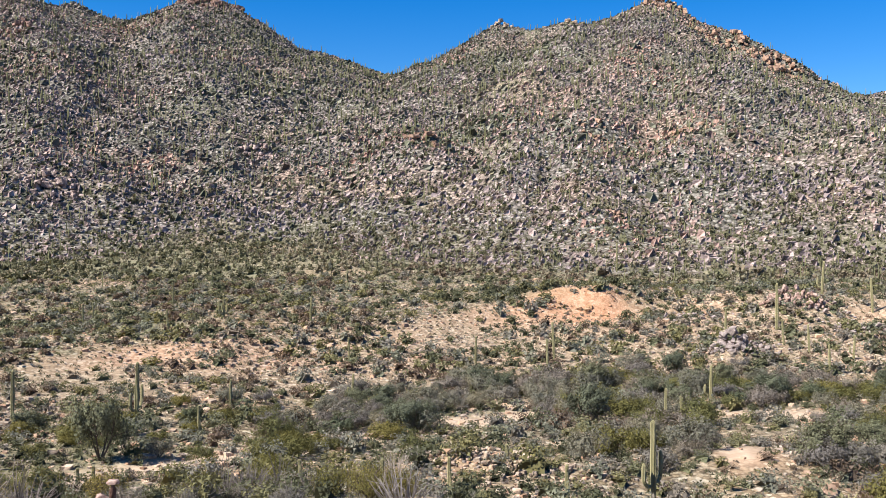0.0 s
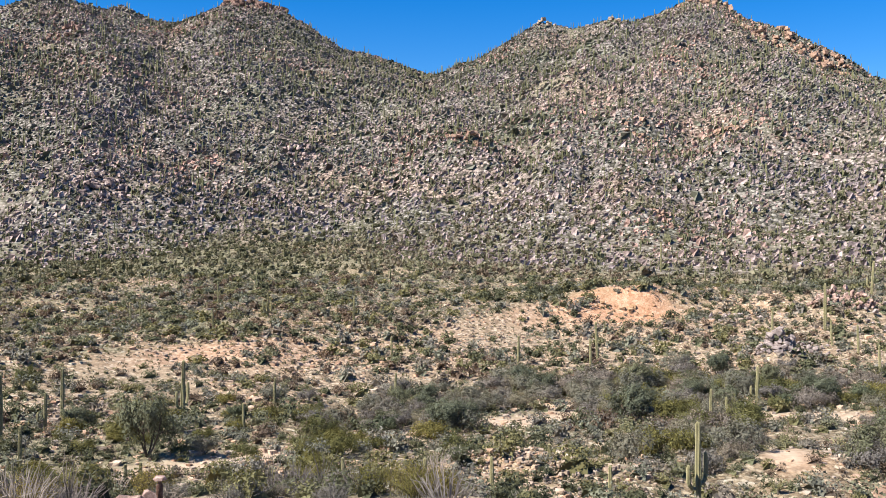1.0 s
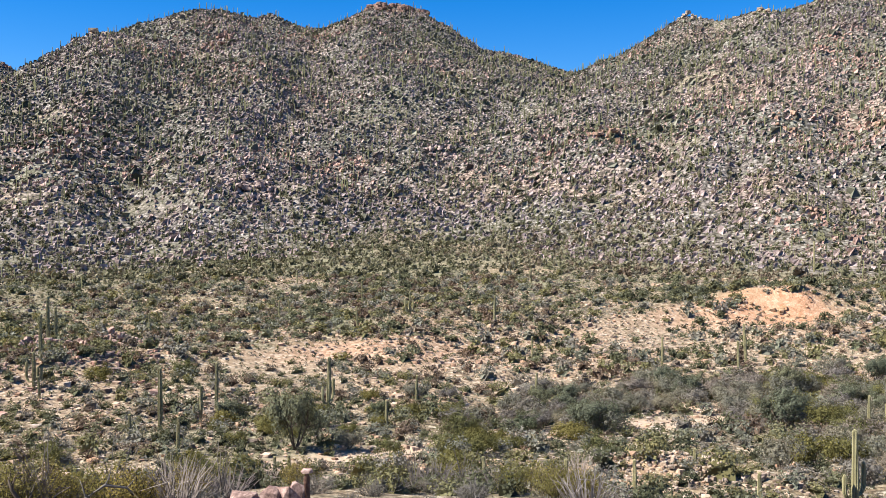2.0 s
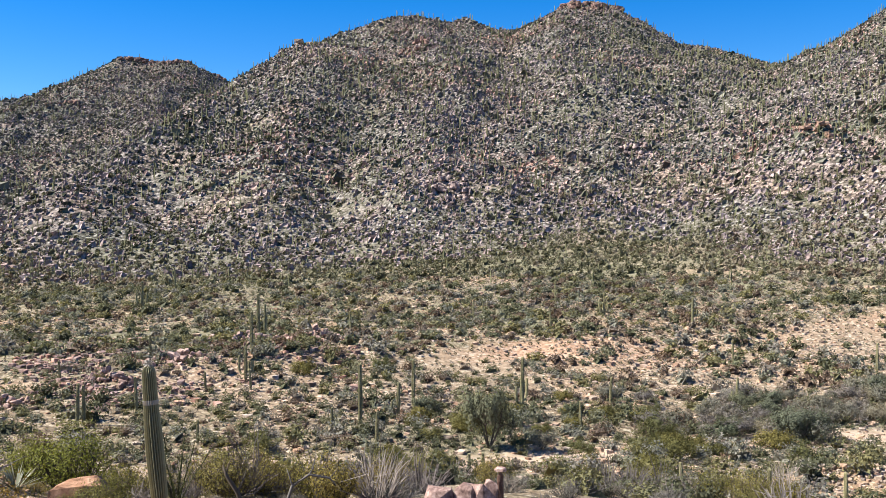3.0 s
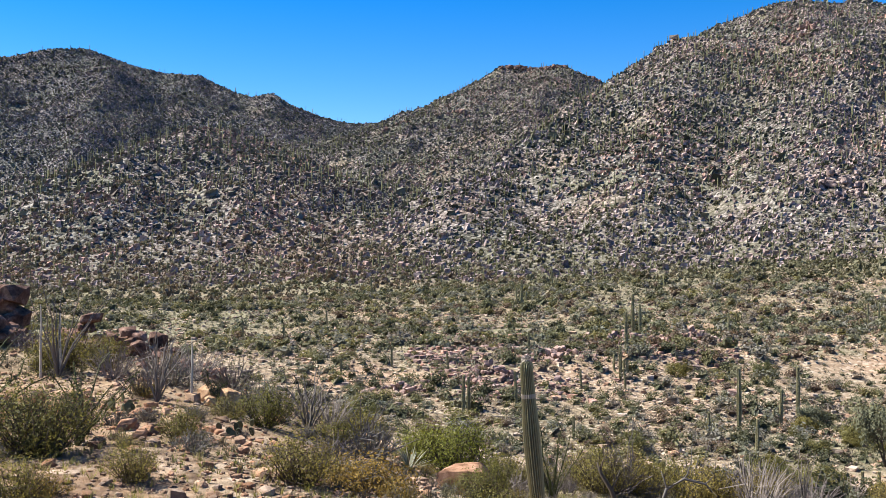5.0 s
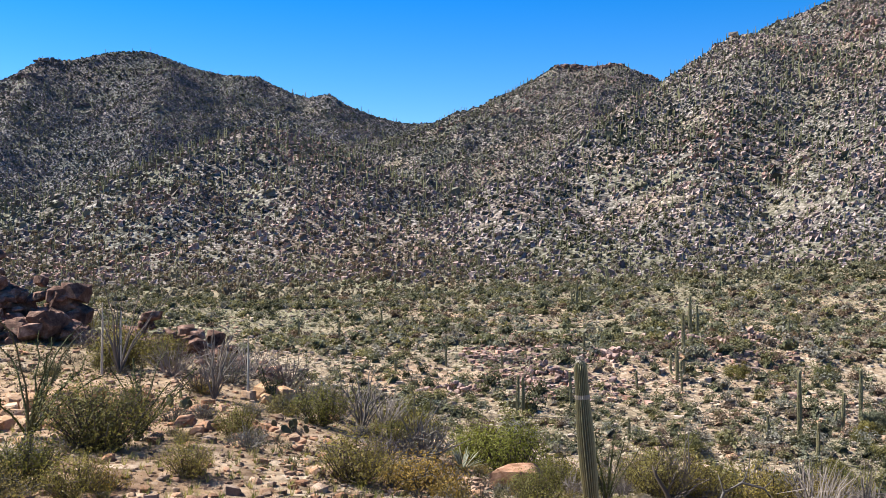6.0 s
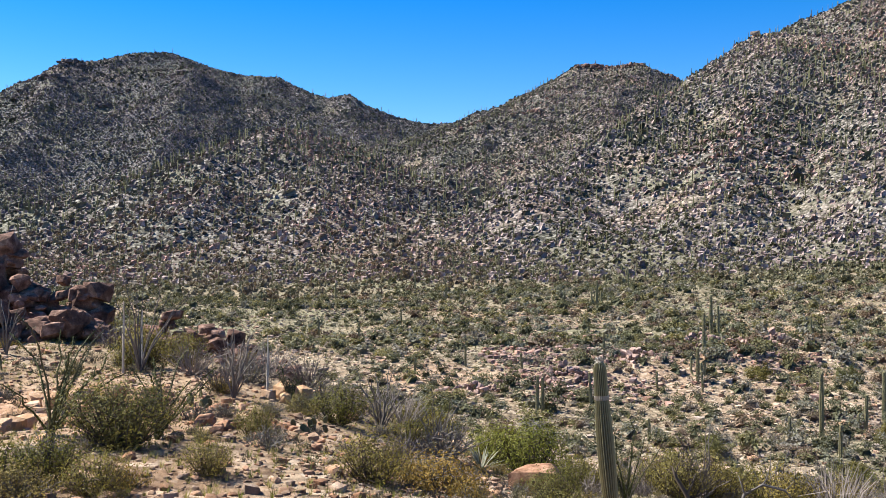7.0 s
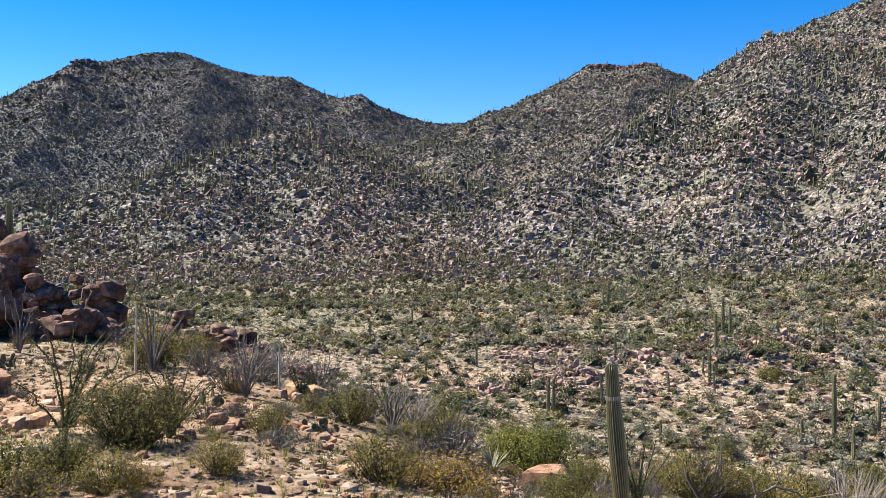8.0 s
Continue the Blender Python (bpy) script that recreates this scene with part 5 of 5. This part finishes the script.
lone_boulder("thin dark stone pillar standing on the boulders", 18.72, 35.9, (0.13, 0.14, 0.8), BIG_STONES[5], 0, -1.0)
lone_boulder("flat pale capstone balanced on a stone pillar", 18.7, 35.9, (0.26, 0.24, 0.1), SPLIT_STONES[1], 0, -1.68)
lone_boulder("weathered red boulder on the slope", 74.0, 30.5, (1.08, 0.81, 0.81), ROUND_STONES[5], 0, -0.2)

# the tall saguaro close by: leaning a little, with a ring of old scars
near = saguaro(4.3, 0.5, [], 9, 20, "tall green ribbed saguaro with a pale crown, leaning slightly")
stand(near, 38.25, 29, 60, 1.0, 0.15)
near.matrix_basis = pose(*near.matrix_basis.translation, 0, 0, 38.25) @ pose(0, 0, 0, 0, -3.6, 0)
ring, ring_tone = saguaro_stem([(-0.063, 0.05, 3.40), (-0.063, 0.05, 3.44), (-0.063, 0.05, 3.50), (-0.063, 0.05, 3.53)], [0.214, 0.224, 0.224, 0.21], 20, 0.0)
part("scar_ring", ring, M_STALK, near, "pale corky ring of old scars", ring_tone)
tuft_g = np.random.default_rng(77)
part("crown", leaves_at([(-0.063, 0.043, 4.54), (-0.063, 0.043, 4.57)], 150, 0.06, 0.065, tuft_g, 0.5), M_STALK, near, "pale woolly crown")
hill = saguaro(2.6, 0.36, [], 10, 16, "small saguaro standing on the boulder outcrop")
stand(hill, 72.85, 54.5, 0, 1.0, -0.9)

# ocotillos
for i, (a, d, h, n, lean, leafy) in enumerate([(70.0, 21.3, 2.8, 15, 0.95, True), (64.4, 21.0, 2.0, 12, 0.8, True), (65.4, 34, 3.2, 16, 0.65, False), (72.3, 38, 2.7, 12, 0.6, False),
                                               (60.2, 29, 2.1, 16, 0.6, False), (51.7, 29, 2.2, 18, 0.7, False), (57.0, 29.5, 1.3, 8, 0.4, True), (37.4, 32, 3.0, 11, 0.6, True), (33.0, 44, 3.4, 12, 0.5, False),
                                               (29.5, 46, 3.2, 14, 0.45, False), (26.0, 50, 3.6, 12, 0.5, False), (23.6, 50, 3.4, 14, 0.45, False), (12.5, 62, 3.6, 14, 0.45, False), (9.6, 64, 3.3, 12, 0.5, False), (48.5, 34, 2.2, 16, 0.6, False)]):
    o = ocotillo(500 + i, h, n, lean, M_OCOTILLO if leafy else M_PALESTEM, leafy, "tall ocotillo with thin thorny green stems" if leafy else "leafless ocotillo with a spray of pale grey stems", side=(15, 30)[i] if i < 2 else None)
    stand(o, a, d, a if i < 2 else i * 50)
stalk = thing("flower_stalk", "dry pale flower stalk standing upright among scrub", "plant")
part("stalk", tube([(0, 0, 0), (0.01, 0, 0.7), (0, 0.02, 1.4), (0.02, 0, 1.95)], [0.036, 0.032, 0.026, 0.012], 6), M_STALK, stalk)
stand(stalk, 58.3, 29.6)
stand(copy_thing(stalk, Matrix()), 66.3, 34.0, 0, 1.25)
stand(copy_thing(stalk, Matrix()), 65.3, 35.0, 90, 1.1)

# shrubs one can tell apart
CREOSOTE = [bush("creosote_bush", "yellow-green leafy creosote bush on stony ground", 0.75, 0.95, 40, 3200, 0.05, M_CREOSOTE, M_BARK, 600 + i, 0.35, 0.25 * i) for i in range(3)]
BRITTLE = [bush("brittlebush", "rounded grey-green brittlebush with faded yellow tips", 0.55, 0.5, 34, 2600, 0.042, M_BRITTLE, M_PALESTEM, 610 + i, 0.6, 0.3 * i) for i in range(3)]
BURSAGE = [bush("bursage_shrub", "low grey twiggy bursage shrub on stony ground", 0.5, 0.45, 46, 900, 0.035, M_GREYLEAF, M_PALESTEM, 620 + i, 0.55, 0.3 * i) for i in range(3)]
DARK_CREOSOTE = bush("creosote_bush", "dense dark creosote bush casting a deep shadow", 1.2, 1.4, 80, 7000, 0.06, M_DARKCREO, M_BARK, 650, 0.3, 0.3)
stand(DARK_CREOSOTE, 66.4, 20.2, 30, 1.0)
JOJOBA = [bush("jojoba_bush", "bright green dense jojoba bush below the brow", 1.2, 1.9, 60, 5200, 0.075, M_BRIGHT, M_BARK, 630, 0.3, 0.6, 0.19)]
THORN = [bush("thorn_shrub", "grey leafless thorn shrub with tangled twigs", 0.9, 1.1, 44, 0, 0.03, M_GREYLEAF, M_THORN, 640 + i, 0.45) for i in range(3)]
stand(JOJOBA[0], 43.0, 31.5, 0, 1.1)
stand(copy_thing(JOJOBA[0], Matrix()), 45.2, 32.5, 90, 0.75)
for model, a, d, k in ((CREOSOTE[1], 67.6, 15.6, 0.75), (CREOSOTE[2], 52.0, 17.5, 1.05), (BRITTLE[0], 47.5, 17.4, 1.45), (BURSAGE[0], 48.2, 28, 2.3),
                       (CREOSOTE[0], 54.1, 28, 1.2), (CREOSOTE[1], 58.9, 22, 0.8), (BRITTLE[1], 39.7, 30, 1.0), (CREOSOTE[2], 65.2, 36, 1.7), (BURSAGE[1], 70.0, 17.8, 1.5),
                       (THORN[1], 56.0, 33, 1.2), (THORN[2], 58.2, 34, 1.3), (THORN[0], 60.0, 36, 1.3), (THORN[1], 64.5, 40, 1.4), (THORN[2], 66.6, 42, 1.3), (THORN[0], 50.4, 33, 1.2), (BURSAGE[2], 55.0, 31, 2.0), (BURSAGE[0], 59.2, 32, 2.0), (CREOSOTE[1], 63.0, 38, 1.3), (BRITTLE[2], 56.4, 28.6, 1.2), (CREOSOTE[0], 70.2, 16.4, 0.9), (BRITTLE[0], 66.0, 16.2, 0.8), (CREOSOTE[2], 61.5, 17.2, 0.7), (BRITTLE[1], 50.0, 18.5, 1.1), (THORN[0], 62.5, 33, 1.1), (THORN[1], 61.0, 30, 1.0), (THORN[2], 53.2, 30, 1.1), (BRITTLE[2], 71.5, 15.2, 1.0), (BURSAGE[2], 62.5, 24, 1.1), (CREOSOTE[0], 73.0, 16, 0.9)):
    ob = copy_thing(model, Matrix())
    stand(ob, a, d, a * 77 % 360, k)
    ob.scale = (k, k, k)
for models, seed, spacing, lo, hi, cover in ((CREOSOTE, 181, 4.6, 0.45, 0.95, 0.55), (BRITTLE, 182, 3.6, 0.45, 0.95, 0.6), (BURSAGE, 183, 2.7, 0.5, 1.1, 0.7), (THORN, 184, 4.6, 0.5, 0.9, 0.5)):
    spots, _ = sow(spacing, 12, 58, 1.0, seed, 30, 77, density=lambda x, y, z, k: cover * np.clip(0.5 + 1.5 * fbm(x, y, 10, 2, seed), 0, 1))
    repeat(models, spots, rng.uniform(lo, hi, len(spots)), seed, 0.04)
    print(models[0].name, len(spots))
# thicket of bare and leafy shrubs below the brow
for models, seed, spacing, lo, hi, cover in ((THORN, 191, 3.0, 1.4, 2.3, 0.5), (BURSAGE, 192, 3.0, 1.7, 2.8, 0.6), (CREOSOTE, 193, 3.2, 1.4, 2.3, 0.95)):
    spots, _ = sow(spacing, 42, 78, 2.6, seed, 2, 54, density=lambda x, y, z, k: cover * np.clip(0.6 + 1.2 * fbm(x, y, 14, 2, seed), 0, 1))
    repeat(models, spots, rng.uniform(lo, hi, len(spots)), seed, 0.04)
    print("thicket", models[0].name, len(spots))


# ---------------------------------------------------------------- odd plants and dead wood
def cholla(seed):
    """A cholla: a short dark trunk that forks into fat, pale, spiny joints."""
    g = np.random.default_rng(seed)
    ob = thing("cholla_cactus", "pale straw-coloured spiny cholla cactus among shrubs", "cactus", "cholla cacti")
    part("trunk", tube([(0, 0, -0.05), (0.03, 0, 0.3), (0, 0.03, 0.55)], [0.07, 0.06, 0.05], 6), M_BARK, ob)
    for i in range(16):
        a, up = g.uniform(0, 2 * math.pi), g.uniform(0.2, 1.0)
        p0 = Vector((0.05 * math.cos(a), 0.05 * math.sin(a), 0.3 + 0.3 * g.uniform()))
        p1 = p0 + Vector((math.cos(a), math.sin(a), up)) * g.uniform(0.18, 0.34)
        p2 = p1 + Vector((math.cos(a) * 0.5 + g.normal() * 0.3, math.sin(a) * 0.5 + g.normal() * 0.3, up)) * g.uniform(0.12, 0.26)
        shape = join(tube([tuple(p0), tuple(p1), tuple(p2)], [0.04, 0.055, 0.035], 6), leaves_at([tuple(p0.lerp(p1, 0.5)), tuple(p1), tuple(p1.lerp(p2, 0.5)), tuple(p2)], 22, 0.04, 0.06, g, 0.2))
        part("joint", shape, M_CHOLLA, ob, tone=float(g.uniform()))
    return ob


def blade_plant(seed, count, length):
    """A rosette of long stiff pale leaves."""
    g = np.random.default_rng(seed)
    ob = thing("sotol", "pale grey-green sotol with stiff strap leaves fanning out", "plant")
    for i in range(count):
        a, up = g.uniform(0, 2 * math.pi), g.uniform(0.35, 1.5)
        d = Vector((math.cos(a), math.sin(a), up)).normalized() * length * g.uniform(0.7, 1.1)
        side = d.cross(Vector((0, 0, 1))).normalized() * 0.022
        mid = d * 0.55
        tip = d - Vector((0, 0, 0.08 * length))
        v = [tuple(-side), tuple(side), tuple(mid + side * 0.9), tuple(mid - side * 0.9), tuple(tip), tuple(mid + Vector((0, 0, -0.012)))]
        part("leaf", (np.array(v), np.array([(0, 1, 2), (0, 2, 3), (3, 2, 4), (0, 5, 1), (1, 5, 2), (3, 5, 0), (2, 5, 4), (5, 3, 4)])), M_SOTOL, ob, tone=float(g.uniform()))
    return ob


def prickly_pear(seed):
    g = np.random.default_rng(seed)
    ob = thing("prickly_pear", "low clump of flat green prickly pear pads", "cactus", "prickly pears")
    base = []
    for i in range(14):
        n = 10
        c = Vector((g.normal() * 0.28, g.normal() * 0.28, 0.1 + g.uniform(0, 0.4)))
        yaw, tilt, r = g.uniform(0, math.pi), g.uniform(-0.5, 0.5), g.uniform(0.09, 0.14)
        m = Matrix.Translation(c) @ Matrix.Rotation(yaw, 4, "Z") @ Matrix.Rotation(tilt, 4, "X")
        v, f = [], []
        for s, y in ((1.0, 0.018), (1.0, -0.018)):
            v += [tuple(m @ Vector((r * 0.8 * math.cos(2 * math.pi * k / n), y, r * 1.2 * math.sin(2 * math.pi * k / n)))) for k in range(n)]
        for k in range(n):
            j = (k + 1) % n
            f += [(k, j, n + j), (k, n + j, n + k)]
        f += [(0, k + 1, k) for k in range(1, n - 1)] + [(n, n + k, n + k + 1) for k in range(1, n - 1)]
        part("pad", (np.array(v), np.array(f)), M_PAD, ob, tone=float(g.uniform()))
    return ob


def dead_branch(label, points, radii, forks, mat, seed):
    g = np.random.default_rng(seed)
    ob = thing("dead_branch", label, "branch")
    part("limb", tube(points, radii, 7), mat, ob, smooth=True)
    for at, d in forks:
        p = Vector(points[at])
        part("twig", tube([tuple(p), tuple(p + Vector(d) * 0.5 + Vector(g.normal(size=3)) * 0.06), tuple(p + Vector(d))], [radii[at] * 0.55, radii[at] * 0.4, 0.008], 5), mat, ob, smooth=True)
    return ob


CHOLLA = [cholla(700 + i) for i in range(3)]
for i, (a, d, k) in enumerate([(-21.8, 97, 1.9), (-22.4, 96, 1.6), (-19.6, 100, 1.5), (-22.6, 76, 1.3), (-23.6, 90, 1.4), (-13.0, 117, 1.6), (-12.6, 118, 1.3), (-19.0, 128, 1.5), (-11.4, 92, 1.2), (-1.5, 92, 1.0), (11.0, 72, 1.0), (-16.5, 78, 1.2)]):
    ob = CHOLLA[i] if i < 3 else copy_thing(CHOLLA[i % 3], Matrix())
    stand(ob, a, d, i * 67, k)
stand(blade_plant(720, 46, 0.95), 45.8, 28.5, 0, 1.0)
stand(prickly_pear(730), 61.9, 27, 0, 0.8)
stand(prickly_pear(731), 73.2, 34, 0, 1.0)
stand(prickly_pear(732), 55.6, 24.5, 0, 0.8)
stand(dead_branch("leaning dark dead branch sticking out of the scrub", [(0, 0, 0), (-0.25, 0, 0.7), (-0.6, 0.05, 1.25), (-0.72, 0.05, 1.6)], [0.09, 0.08, 0.06, 0.02], [(1, (0.3, 0.1, 0.7)), (2, (0.2, 0, 0.6))], M_BARK, 740), 33.6, 33, 33.6, 1.0)
stand(dead_branch("bleached grey fallen branch arched over the scrub", [(0, 0, 0), (0.3, 0, 0.9), (0.9, 0.1, 1.25), (1.6, 0.1, 1.1), (2.0, 0, 0.7)], [0.07, 0.06, 0.055, 0.04, 0.015], [(1, (-0.2, 0.1, 0.6)), (2, (0.2, 0.1, 0.5)), (3, (0.3, 0, 0.35))], M_PALESTEM, 741), 31.4, 38, 31.4, 1.1)
